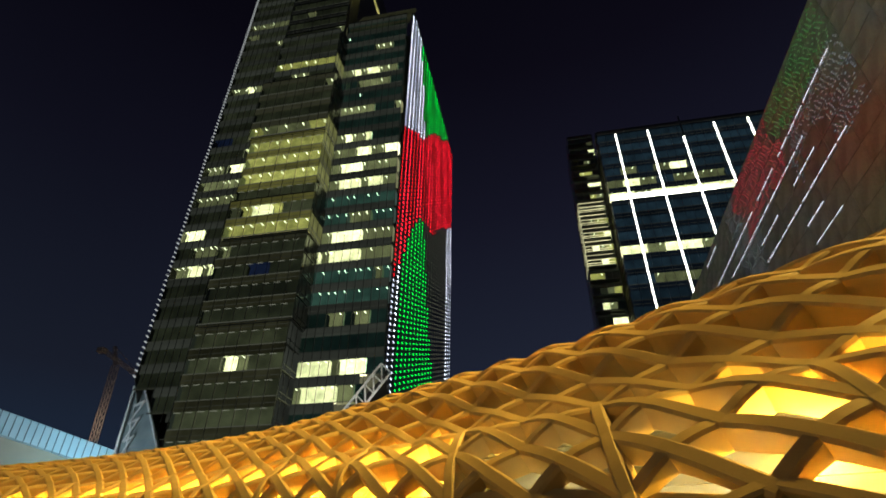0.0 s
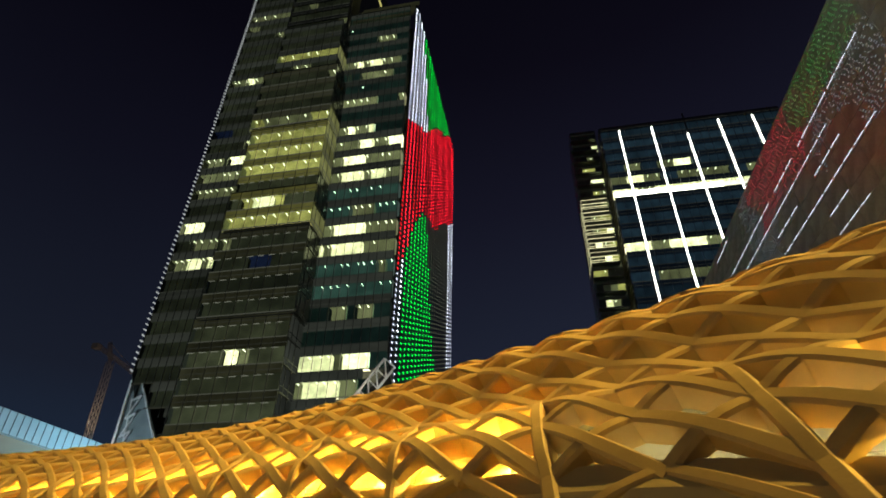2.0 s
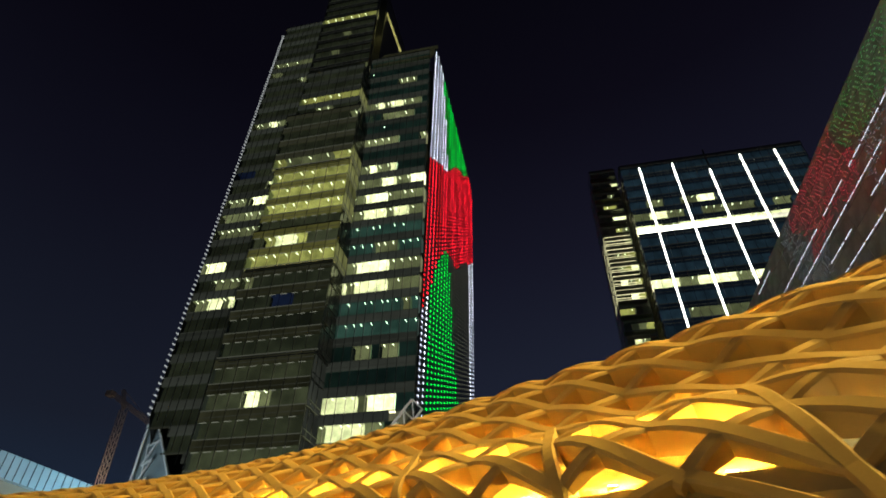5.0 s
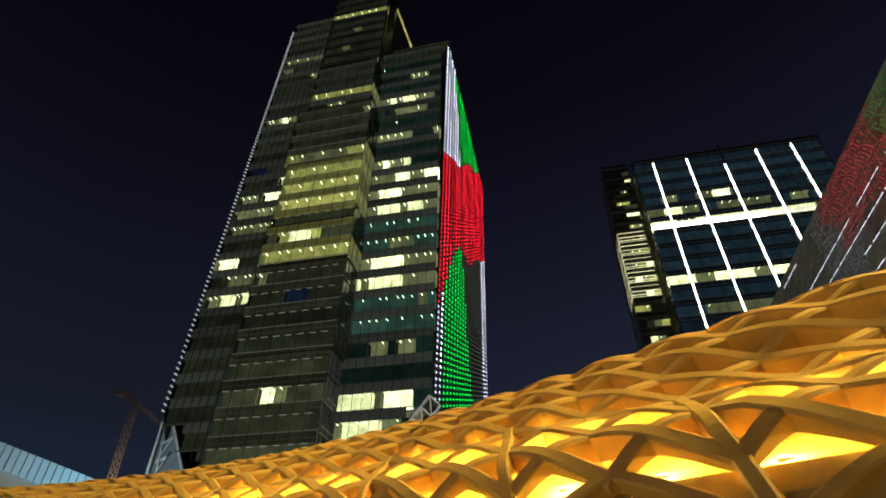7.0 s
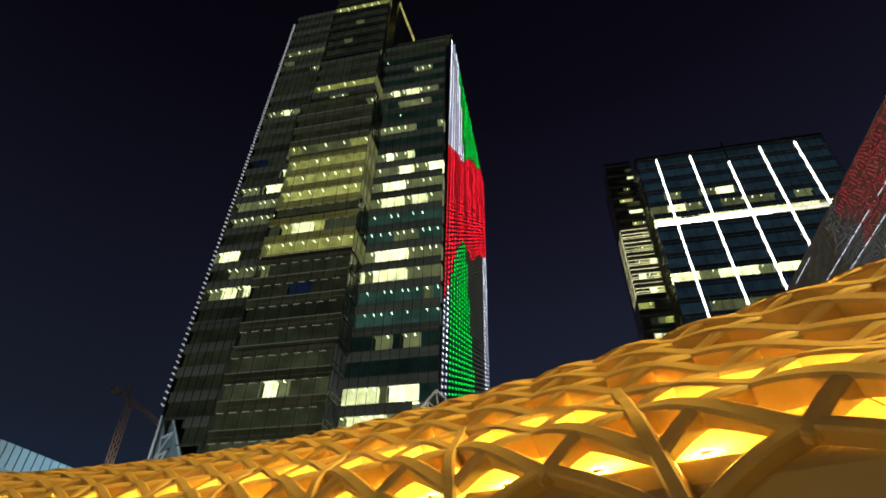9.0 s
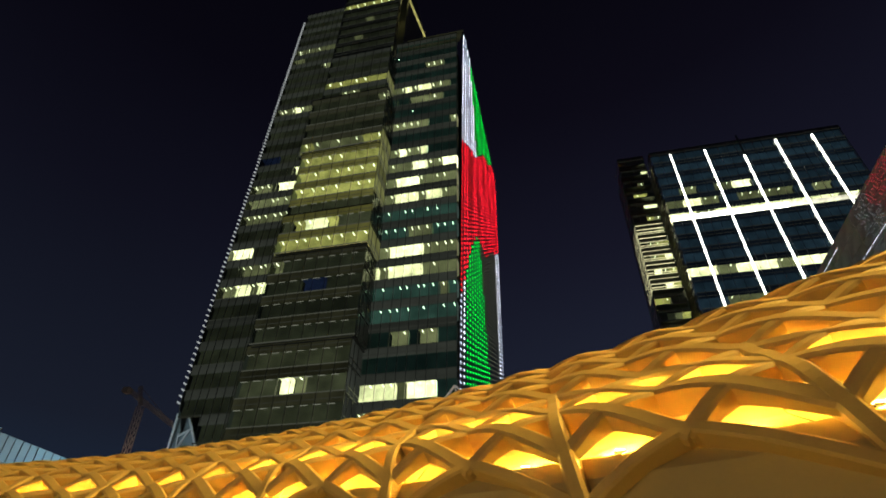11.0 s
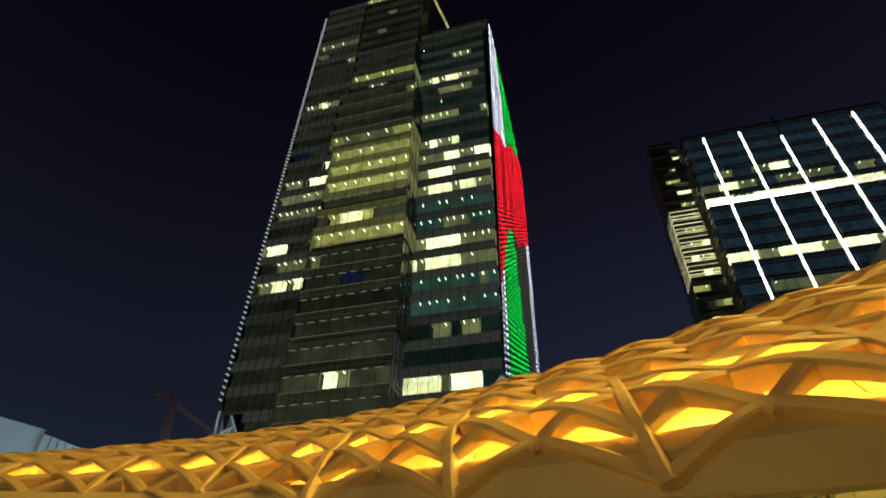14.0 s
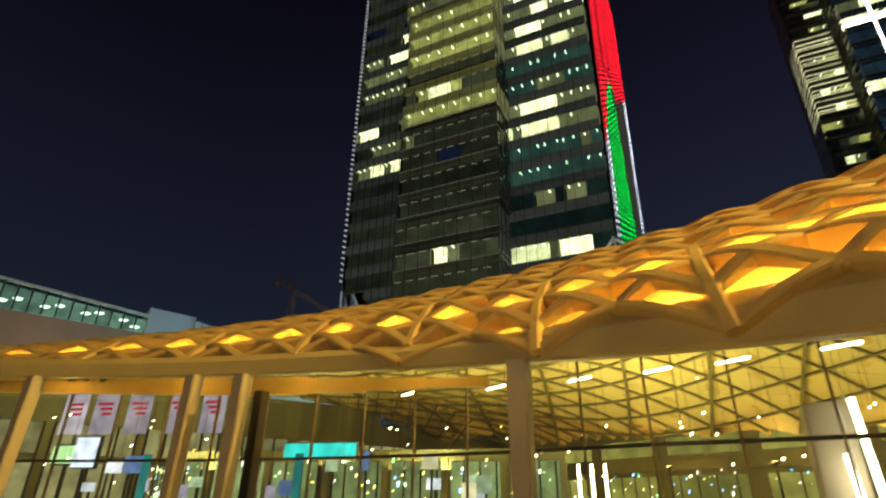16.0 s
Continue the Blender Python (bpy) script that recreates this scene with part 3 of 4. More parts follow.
# toothed light edge on the west corner
for i in range(108):
    ob = shared_box("edge_lamp", (0.55, 0.3, 0.22), M_BARDIM, tower, (-68.9, 76.9, 34 + i * 1.05))
    ob.rotation_euler = (0, 0.6, 0)
bm = bmesh.new()
add_poly(bm, [(-68.6, 77, 33.4), (-68.6, 77, 147.5), (-68.6, 131, 147.5), (-68.6, 131, 20), (-68.6, 86, 20)], (-0.15, 0, 0))
part("side_screen", bm, M_OFF, tower)


# east screen of small lamps
def screen_x(z):
    return -24.5 + 1.25 * (z - 33) / 92


bm = bmesh.new()
add_poly(bm, [(screen_x(33), 77, 33), (screen_x(125), 77, 125), (screen_x(128), 79, 128), (screen_x(128), 131, 127.5), (screen_x(16), 131, 16), (screen_x(24), 85, 24)], (-0.2, 0, 0))
screen = part("led_screen", bm, M_OFF, tower)


def flag(y, z):
    """Which lamp colour shows: a rippling banner of four fields, dimmer in its folds."""
    q = y - 77
    wave = 1.3 * math.sin(z * 0.16 + q * 0.1)
    fold = 5 if math.sin(q * 0.62 + z * 0.07 + 1.2 * math.sin(z * 0.05)) < -0.35 else 0
    if z > 84 + 0.93 * q + wave:
        return fold + (2 if q < 7 + (128 - z) * 0.42 + wave else 1)
    if z > 49 + 0.92 * q + 10 * math.exp(-((q - 17) / 10) ** 2) - wave:
        return fold
    if q > 46:
        return 2 + fold
    if q < 4 + (50 - z) * 0.1 + wave:
        return 2 + fold
    return 1 if q < 25 + (62 - z) * 0.5 + wave else 4


verts, faces, idx = [], [], []
for r in range(98):
    for c in range(21):
        y, z = 77.8 + c * 2.6, 24.5 + r * 1.05
        if z < 33 - (y - 77) * 1.1 or (z > 125 and y < 79):
            continue
        x, h = screen_x(z) + 0.05, 0.15
        b = len(verts)
        verts += [(x, y - 0.36, z - h), (x, y + 0.36, z - h), (x, y + 0.36, z + h), (x, y - 0.36, z + h), (x + 0.08, y, z)]
        faces += [(b, b + 1, b + 4), (b + 1, b + 2, b + 4), (b + 2, b + 3, b + 4), (b + 3, b, b + 4)]
        idx += [flag(y, z)] * 4
me = bpy.data.meshes.new("led_lamp")
me.from_pydata(verts, [], faces)
for m in (M_RED, M_GREEN, M_WHITE, M_OFF, M_DIMW, M_REDLOW, M_GREENLOW, M_WHITELOW):
    me.materials.append(m)
me.polygons.foreach_set("material_index", idx)
lamps = new("led_lamp", me)
lamps.parent = screen
tagged(lamps, "rows of red, green and white lamps forming a rippling banner", kind="stuff")

M_CORNER = mat("corner_glass", (0.20, 0.26, 0.27), 0.35, vary=0.3, scale=0.3)
M_TRUSS = mat("truss_paint", (0.62, 0.66, 0.66), 0.5)
# Unseen area light added to brighten the braced west corner.
ld = bpy.data.lights.new("truss_fill", "AREA")
ld.size, ld.energy, ld.color = 3.0, 4200, (0.75, 0.90, 1.0)
lo = new("truss_fill", ld)
lo.matrix_world = look((-76, 66, 6), (-66, 80, 27))
lo.parent = tower


def empty_part(name, parent):
    ob = new(name)
    ob.parent = parent
    return ob


# raking truss under the lower east corner
for x0, x1, z0, z1, yy in ((-25.0, -33.5, 33.0, 22, 76.6),):
    n = 7
    truss = empty_part("corner_truss", tower)
    off = Vector((1.6, 0, -1.6))
    for i in range(n):
        a, b = i / n, (i + 1) / n
        pa, pb = Vector((x0 + (x1 - x0) * a, yy, z0 + (z1 - z0) * a)), Vector((x0 + (x1 - x0) * b, yy, z0 + (z1 - z0) * b))
        for p, q, w in ((pa, pb, 0.3), (pa + off, pb + off, 0.3), (pa, pb + off, 0.2), (pa, pa + off, 0.2)):
            bm = bmesh.new()
            add_beam(bm, p, q, w)
            part("truss_bar", bm, M_TRUSS, truss)

# Another unseen area light, added to lift the east truss.
ld = bpy.data.lights.new("truss_fill", "AREA")
ld.size, ld.energy, ld.color = 1.5, 900, (1.0, 0.95, 0.82)
lo = new("truss_fill", ld)
lo.matrix_world = look((-25, 69, 20), (-29, 76.6, 27.5))
lo.parent = tower

# pale braced glass corner below the west edge
corner = empty_part("braced_corner", tower)
bm = bmesh.new()
add_poly(bm, [(-70.1, 79.4, 33.2), (-69.5, 79.4, 12.0), (-56.5, 79.4, 12.0), (-61.9, 79.4, 22.4), (-68.4, 79.4, 33.2)], (0, 0.1, 0))
part("corner_glass", bm, M_CORNER, corner, "pale lit glass of the braced corner")
for a, b, w in (((-70.1, 33.2), (-69.5, 12), 0.42), ((-68.4, 33.2), (-56.5, 12), 0.30), ((-69.0, 30), (-66.8, 12), 0.2)):
    bm = bmesh.new()
    add_beam(bm, (a[0], 79.2, a[1]), (b[0], 79.2, b[1]), w)
    part("corner_post", bm, M_TRUSS, corner)
for i in range(6):
    za = 29.5 - 2.9 * i
    for a, b in (((-69.0, za), (-67.2, za + 1.0)), ((-67.2, za + 1.0), (-69.0, za - 2.9))):
        bm = bmesh.new()
        add_beam(bm, (a[0], 79.1, a[1]), (b[0], 79.1, b[1]), 0.24)
        part("corner_brace", bm, M_TRUSS, corner)

# ---- second tower ----
tower2 = empty("office_tower", "dark blue glass office tower with white light bars", "building")
F2 = 119.0
bm = bmesh.new()
add_poly(bm, [(22, F2 + 4, 0), (70, F2 + 4, 0), (70, F2 + 4, 115.3), (22, F2 + 4, 115.3)], (0, 40, 0))
part("tower_body", bm, M_BODY, tower2)
box_part("side_body", (18.4, F2 + 11, 57.5), (6.8, 4, 115), M_BODY, tower2)
box_part("end_wall", (13.5, F2 + 9.5, 62), (0.3, 8.0, 106), M_SPANDREL, tower2)
front_lit = {-1: "", 5: "", 4: "", -3: "dbd.ddd.d..", -2: "bbbbbbbb", -4: ".d.db......", 2: "bdbbdbdbdb", 4: ".dddb.db"}
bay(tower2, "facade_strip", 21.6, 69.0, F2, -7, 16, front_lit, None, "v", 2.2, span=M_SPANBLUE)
side_lit = {-7: "..b", -3: "..wd", -2: ".kd", 4: ".kdw", 7: ".dd", 9: ".wbd", 10: ".dd", -6: ".d.", -5: ".ww.", -4: ".bb", -1: "kdww", 0: "kdwb", 1: "kbdw", 2: "kkbw", 3: "ww..", 5: ".bb.", 6: ".bb", 8: ".dd."}
bay(tower2, "facade_strip", 13.7, 20.9, F2 + 5, -8, 16, side_lit, None, ".", 1.6)
# storeys of the side stand out as trays; emission imitates light on their edges
M_TRAY = lit_mat("tray_edge_glow", (1.0, 0.96, 0.52), 0.8, 0.8)
for k in range(-8, 15):
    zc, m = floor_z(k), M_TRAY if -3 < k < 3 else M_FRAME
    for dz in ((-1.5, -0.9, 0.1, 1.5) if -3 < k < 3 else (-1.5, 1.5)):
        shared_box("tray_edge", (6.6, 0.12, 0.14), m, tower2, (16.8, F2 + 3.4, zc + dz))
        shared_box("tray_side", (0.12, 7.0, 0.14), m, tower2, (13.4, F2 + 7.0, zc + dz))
    shared_box("tray_floor", (7.0, 1.6, 0.2), M_FRAME, tower2, (16.9, F2 + 4.1, zc - 1.7))
bm = bmesh.new()
for k in range(-7, 19):
    add_box(bm, (21.3, F2 + 2.0, floor_z(k)), (0.25, 4.4, 0.3))
    add_box(bm, (21.3, F2 + 2.0, floor_z(k) + 2.1), (0.25, 4.4, 0.25))
part("return_louvre", bm, M_FRAME, tower2)
for i, (zt, zb) in enumerate(((114.8, 55), (114.7, 55), (110.6, 55), (114.5, 60), (114.6, 60))):
    box_part("light_bar", (26.6 + 8.83 * i, F2 - 0.25, (zt + zb) / 2), (0.31, 0.3, zt - zb), M_BAR, tower2, "white vertical light bar")
box_part("light_band", (35.2, F2 - 0.2, 92.0), (26.8, 0.2, 1.35), M_BAR, tower2, "white horizontal light band")
M_BANDLOW = lit_mat("low_light_band", (1.0, 0.98, 0.74), 0.9, 0.5)
for i in range(12):
    shared_box("band_pane", (1.5, 0.2, 1.25), M_BANDLOW, tower2, (49.6 + 1.6 * i, F2 - 0.2, 92.0))
box_part("parapet", (45.2, F2 + 1, 116.0), (48, 2.0, 1.4), M_FRAME, tower2)
bm = bmesh.new()
add_beam(bm, (44.5, F2 - 0.1, 110), (44.5, F2 - 0.1, 118.5), 0.35)
part("roof_mast", bm, M_FRAME, tower2)

# ---- polished wall beside the plaza ----
wing = empty("polished_building", "dark polished building side mirroring the lit screen", "building")
WX = 25.5
for j in range(11, 22):
    for i in range(26):
        y0, z0 = 6.0 + i * 3.7, 1.0 + j * 2.02
        pm = pane_mesh.get("clad")
        if pm is None:
            bm = bmesh.new()
            add_box(bm, (0, 0, 0), (0.12, 3.66, 1.98))
            pm = pane_mesh["clad"] = mesh_of(bm, "cladding_panel", M_WALLGLOSS)
        ob = part("cladding_panel", pm, None, wing)
        ob.location = (WX + 0.06, y0 + 1.85, z0 + 1.0)
        ob.rotation_euler = (0, radians(random.uniform(-0.25, 0.25)), radians(random.uniform(-0.25, 0.25)))
# Unseen floodlights, added to turn the canopy's upper slope golden.
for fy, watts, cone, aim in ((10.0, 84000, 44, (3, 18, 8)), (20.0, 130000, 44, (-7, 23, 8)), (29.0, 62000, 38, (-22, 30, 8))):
    fl = box_part("wall_flood", (WX - 0.3, fy, 41.0), (0.5, 0.7, 0.4), M_FRAME, wing, "unseen floodlight added on the wall", 0.04)
    ld = bpy.data.lights.new("added_flood_beam", "SPOT")
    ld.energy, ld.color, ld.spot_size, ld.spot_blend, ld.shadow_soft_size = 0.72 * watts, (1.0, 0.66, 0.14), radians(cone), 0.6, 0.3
    lo = new("added_flood_beam", ld)
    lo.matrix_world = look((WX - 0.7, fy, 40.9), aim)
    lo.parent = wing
box_part("building_body", (WX + 8.2, 54, 22.6), (16, 98, 45.2), M_BODY, wing)
for z, ya, yb in ((44.3, 70, 76.5), (40.0, 33.5, 46.8), (40.0, 48.4, 54), (40.0, 56, 74), (37.9, 41.5, 68), (35.8, 40.7, 46.4), (35.8, 51, 57), (33.6, 36, 57), (31.4, 43, 47), (29.3, 40.8, 47.1)):
    y = ya
    while y < yb - 0.5:
        ln = min(1.9, yb - y)
        shared_box("light_line", (0.03, ln - 0.18, 0.03), M_LINE, wing, (WX - 0.03, y + ln / 2, z))
        y += 2.05
# short glowing dashes in three colours that imitate the banner screen's reflection
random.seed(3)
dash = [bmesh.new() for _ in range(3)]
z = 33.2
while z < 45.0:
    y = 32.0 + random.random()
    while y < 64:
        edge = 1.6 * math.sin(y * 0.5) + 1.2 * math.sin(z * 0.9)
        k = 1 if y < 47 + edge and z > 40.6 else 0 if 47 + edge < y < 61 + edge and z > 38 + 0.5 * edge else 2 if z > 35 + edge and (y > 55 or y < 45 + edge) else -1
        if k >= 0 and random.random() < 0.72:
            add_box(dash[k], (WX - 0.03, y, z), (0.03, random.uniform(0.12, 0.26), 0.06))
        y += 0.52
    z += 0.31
for bm, m, lab in zip(dash, (lamp_mat("reflection_red", (1.0, 0.05, 0.10), 0.42), lamp_mat("reflection_green", (0.05, 0.75, 0.14), 0.22), lamp_mat("reflection_white", (0.62, 0.80, 0.95), 0.14)), ("red", "green", "white")):
    tagged(part("display_dash", bm, m, wing, "short " + lab + " dashes imitating the mirrored screen"), kind="stuff")
# ---- hall under the canopy ----
BACK = 3.2


def glass_back(s):
    """How far the glass front stands behind the eave."""
    return BACK + 0.26 * max(0.0, 24.0 - max(s, 10.0))


hall = empty("glass_hall", "glazed hall front with slim dark mullions under the canopy", "glass front")
s = -9.0
posts = []
while s < 53:
    posts.append(s)
    s += 1.5


def soffit_z(s, back):
    """Underside of the roof lining at a distance behind the eave."""
    v = back / f_half(s)
    return f_ez(s) + f_rise(s) * (1 - abs(1 - v) ** 2.2) - 0.9


for i, s in enumerate(posts):
    p = eave_at(s, glass_back(s), 0)
    zt = soffit_z(s, glass_back(s))
    bm = bmesh.new()
    add_beam(bm, (p.x, p.y, 0), (p.x, p.y, zt), 0.045, 0.09)
    part("mullion", bm, M_MULLION, hall)
    if i + 1 < len(posts):
        q = eave_at(posts[i + 1], glass_back(posts[i + 1]), 0)
        zq = soffit_z(posts[i + 1], glass_back(posts[i + 1]))
        bm = bmesh.new()
        add_beam(bm, (p.x, p.y, 2.15), (q.x, q.y, 2.15), 0.08, 0.08)
        part("transom", bm, M_STEEL, hall)
        d = (q - p).normalized()
        bm = bmesh.new()
        add_poly(bm, [(p.x + d.x * 0.04, p.y + d.y * 0.04, 0.02), (q.x - d.x * 0.04, q.y - d.y * 0.04, 0.02), (q.x - d.x * 0.04, q.y - d.y * 0.04, zq), (p.x + d.x * 0.04, p.y + d.y * 0.04, zt)], (NOR.x * 0.02, NOR.y * 0.02, 0))
        ob = part("glass_pane", bm, M_HALLGLASS, hall)
        ob.visible_shadow = False

# far side of the hall: shopfronts behind the far eave
M_SHOP = lit_mat("shop_interior", (0.68, 0.64, 0.14), 0.36, 0.9)
M_DISPLAY = [lamp_mat("display_lamp", c, 3.0) for c in ((1.0, 0.95, 0.75), (1.0, 0.85, 0.25), (0.35, 1.0, 0.30), (0.25, 0.55, 1.0))]


def shop_lights(a, b, n, parent):
    """Small display lamps scattered over a shop window."""
    sets = [bmesh.new() for _ in M_DISPLAY]
    for _ in range(n):
        c = a.lerp(b, random.random())
        k = random.choice((0, 0, 0, 1, 1, 2, 3))
        w = random.uniform(0.03, 0.08)
        add_box(sets[k], (c.x, c.y, random.uniform(0.7, 2.7)), (w, w, w * random.uniform(0.6, 3.0)))
    for bm, m in zip(sets, M_DISPLAY):
        if len(bm.verts):
            tagged(part("display_lamp", bm, m, parent), kind="stuff")
        else:
            bm.free()


random.seed(11)
far = [(s, f_half(s) * 2 + 1.0) for s in (-9, -4, 1, 6, 11, 16, 21, 26, 31, 36, 41, 46, 53)]
for (s, b), (s2, b2) in zip(far, far[1:]):
    p, q = eave_at(s, b, 0), eave_at(s2, b2, 0)
    shop = empty("shopfront", "dim lit shopfront across the hall", "shopfront", "far shopfronts")
    bm = bmesh.new()
    ht = f_ez(min(s, 46)) + 1.8
    add_beam(bm, (p.x, p.y, ht / 2), (q.x, q.y, ht / 2), 0.3, ht)
    part("shop_wall", bm, M_HALLWALL, shop)
    d = (q - p).normalized()
    off = Vector((-NOR.x, -NOR.y, 0)) * 0.2
    bm = bmesh.new()
    a1, a2 = p + d * 0.5 + off, q - d * 0.5 + off
    add_beam(bm, (a1.x, a1.y, 1.3), (a2.x, a2.y, 1.3), 0.06, 2.3)
    part("shop_window", bm, M_SHOP, shop)
    bm = bmesh.new()
    add_beam(bm, (p.x + off.x * 2, p.y + off.y * 2, 2.95), (q.x + off.x * 2, q.y + off.y * 2, 2.95), 0.5, 0.5)
    part("shop_bulkhead", bm, M_HALLWALL, shop)
    # Glowing band added to brighten the dark upper wall.
    if s > 18:
        bm = bmesh.new()
        add_beam(bm, (a1.x, a1.y, 3.95), (a2.x, a2.y, 3.95), 0.08, 0.9)
        part("lit_sign", bm, M_SHOP, shop)
    shop_lights(p + d * 0.4 + off * 1.3, q - d * 0.4 + off * 1.3, 22, shop)
    bm = bmesh.new()
    for j in range(1, 5):
        c = p.lerp(q, j / 5) + off * 1.4
        add_box(bm, (c.x, c.y, 1.3), (0.06, 0.06, 2.4))
    part("shop_mullion", bm, M_STEEL, shop)
bm = bmesh.new()
fp = [eave_at(s, glass_back(s), 0) for s in (-9, 0, 10, 20, 30, 40, 53)]
fq = [eave_at(s, f_half(s) * 2 + 1, 0) for s in (53, 40, 30, 20, 10, 0, -9)]
add_poly(bm, [(v.x, v.y, 0.004) for v in fp + fq], (0, 0, 0.02))
tagged(part("floor", bm, M_FLOOR), "polished pale stone floor of the hall", "floor", kind="structure")

for sw in (-9.2, 53.2):
    p, q = eave_at(sw, BACK, 0), eave_at(sw, f_half(sw) * 2 + 1.0, 0)
    bm = bmesh.new()
    add_beam(bm, (p.x, p.y, 3.0), (q.x, q.y, 3.0), 0.3, 6.0)
    tagged(part("wall_end", bm, M_HALLWALL), "ochre end wall of the glazed hall", "wall", kind="structure")

    p, q = eave_at(sw, f_half(sw) * 0.5, 0), eave_at(sw, f_half(sw) * 1.5, 0)
    bm = bmesh.new()
    add_beam(bm, (p.x, p.y, 6.55), (q.x, q.y, 6.55), 0.3, 1.1)
    tagged(part("wall_end", bm, M_HALLWALL), "ochre upper end wall under the canopy's crown", "wall", kind="structure")

# shop windows on the hall's far end wall, with glowing bands added above them
M_POSTER = lit_mat("poster_backlight", (0.86, 0.76, 0.90), 0.5, 1.2)
M_SHOPEND = lit_mat("end_shop_glow", (0.72, 0.66, 0.28), 0.34, 1.1)
for i in range(6):
    b0 = BACK + 1.0 + i * 4.4
    a, b = eave_at(52.9, b0, 0), eave_at(52.9, b0 + 3.9, 0)
    sh = empty("inner_shop", "glowing shop window in the end wall of the hall", "shopfront", "end shops")
    for z0, z1, m, nm in ((0.3, 2.7, M_SHOPEND, "shop_window"), (3.1, 4.6, M_SHOPEND, "lit_sign")):
        bm = bmesh.new()
        add_beam(bm, (a.x, a.y, (z0 + z1) / 2), (b.x, b.y, (z0 + z1) / 2), 0.08, z1 - z0)
        part(nm, bm, m, sh)
    for j in range(5):
        c = a.lerp(b, j / 4) - Vector((DIR.x, DIR.y, 0)) * 0.08
        box_part("shop_mullion", (c.x, c.y, 2.45), (0.09, 0.09, 4.4), M_STEEL, sh)

# head beam over the glass where the eave runs high, with its own amber lamps
for i in range(14):
    s0 = 27.6 + i * 1.8
    a, b = eave_at(s0, BACK - 0.35), eave_at(s0 + 1.8, BACK - 0.35)
    hb = empty("head_beam", "amber-lit timber head beam over the glass front", "beam", "head beams")
    bm = bmesh.new()
    add_beam(bm, a + Vector((0, 0, 0.03)), b + Vector((0, 0, 0.03)), 0.16, min(0.55, 0.24 + 0.1 * i))
    part("beam", bm, M_LATTICE, hb)
    if i % 2 == 0:
        c = eave_at(s0 + 1.0, 1.35)
        box_part("lamp_housing", (c.x, c.y, c.z + 0.33), (0.14, 0.14, 0.10), M_STEEL, hb)
        ld = bpy.data.lights.new("eave_light", "POINT")
        ld.energy, ld.color, ld.shadow_soft_size = 26, (1.0, 0.62, 0.12), 0.06
        lo = new("eave_light", ld)
        lo.location, lo.parent = (c.x, c.y, c.z + 0.22), hb
# Unseen area lights added below the translucent panels to make them glow.
for s in (-1.2, 2.6):
    p = eave_at(s, 2.2, 0.7)
    ld = bpy.data.lights.new("hall_fill", "AREA")
    ld.shape, ld.size, ld.size_y, ld.energy, ld.color = "RECTANGLE", 2.4, 0.8, 90, (1.0, 0.96, 0.76)
    lo = new("hall_fill", ld)
    lo.location, lo.rotation_euler = p, (math.pi, 0, 0)

# columns
for s, lean in ((24.55, 0.0), (32.2, 0.05), (33.7, 0.1), (38.5, 0.3)):
    e = eave_at(s, 0.2)
    col = empty("column", "cream-painted tapered column holding the canopy eave", "column", "eave columns")
    bm = bmesh.new()
    r0, r1 = 0.17, 0.20
    lo = [bm.verts.new(Vector((e.x - lean + x * r0, e.y + y * r0, 0.0))) for x, y in ((-1, -1), (1, -1), (1, 1), (-1, 1))]
    hi = [bm.verts.new(Vector((e.x + x * r1, e.y + y * r1, e.z + 0.02))) for x, y in ((-1, -1), (1, -1), (1, 1), (-1, 1))]
    for k in range(4):
        bm.faces.new((lo[k], lo[(k + 1) % 4], hi[(k + 1) % 4], hi[k]))
    bm.faces.new(lo)
    bm.faces.new(hi)
    bmesh.ops.recalc_face_normals(bm, faces=bm.faces[:])
    bmesh.ops.bevel(bm, geom=bm.edges[:], offset=0.03, segments=2, affect="EDGES")
    part("shaft", bm, M_COLUMN, col)
    bm = bmesh.new()
    add_box(bm, (e.x - lean, e.y, 0.015), (0.55, 0.55, 0.03))
    part("base_plate", bm, M_STEEL, col)

# hall luminaires
M_HALLTUBE = lamp_mat("hall_tube", (1.0, 0.95, 0.72), 6.0)
for s in (9.0, 11.5, 14.0, 16.5, 18.8, 20.7, 22.6, 24.2, 26.1, 28.4, 31.0):
    p = eave_at(s, 4.1, 0)
    z = 3.75 + 0.02 * (s - 20)
    lum = empty("hall_luminaire", "suspended linear luminaire glowing warm white in the hall", "lamp", "hall luminaires")
    bm = bmesh.new()
    a, b = Vector((p.x - DIR.x * 0.36, p.y - DIR.y * 0.36, z)), Vector((p.x + DIR.x * 0.36, p.y + DIR.y * 0.36, z))
    add_beam(bm, a, b, 0.07, 0.05)
    part("tube", bm, M_HALLTUBE, lum)
    bm = bmesh.new()
    for q in (a, b):
        add_beam(bm, q + Vector((0, 0, 0.02)), Vector((q.x, q.y, soffit_z(s, 4.1) + 0.05)), 0.015)
    part("hanger", bm, M_STEEL, lum)
# Unseen upward area lights, added to brighten the hall ceiling.
for s in (3, 10, 17, 24, 31, 38, 46):
    for back in (9.0, 14.5):
        ld = bpy.data.lights.new("hall_fill", "AREA")
        ld.shape, ld.size, ld.size_y, ld.energy, ld.color = "RECTANGLE", 3.0, 2.0, 24 if s < 21 else 46 if s < 28 else 390 if s < 35 else 460, (1.0, 0.92, 0.30)
        lo = new("hall_fill", ld)
        p = eave_at(s, back, 0)
        lo.location = (p.x, p.y, 2.3)
        lo.rotation_euler = (math.pi, 0, 0)

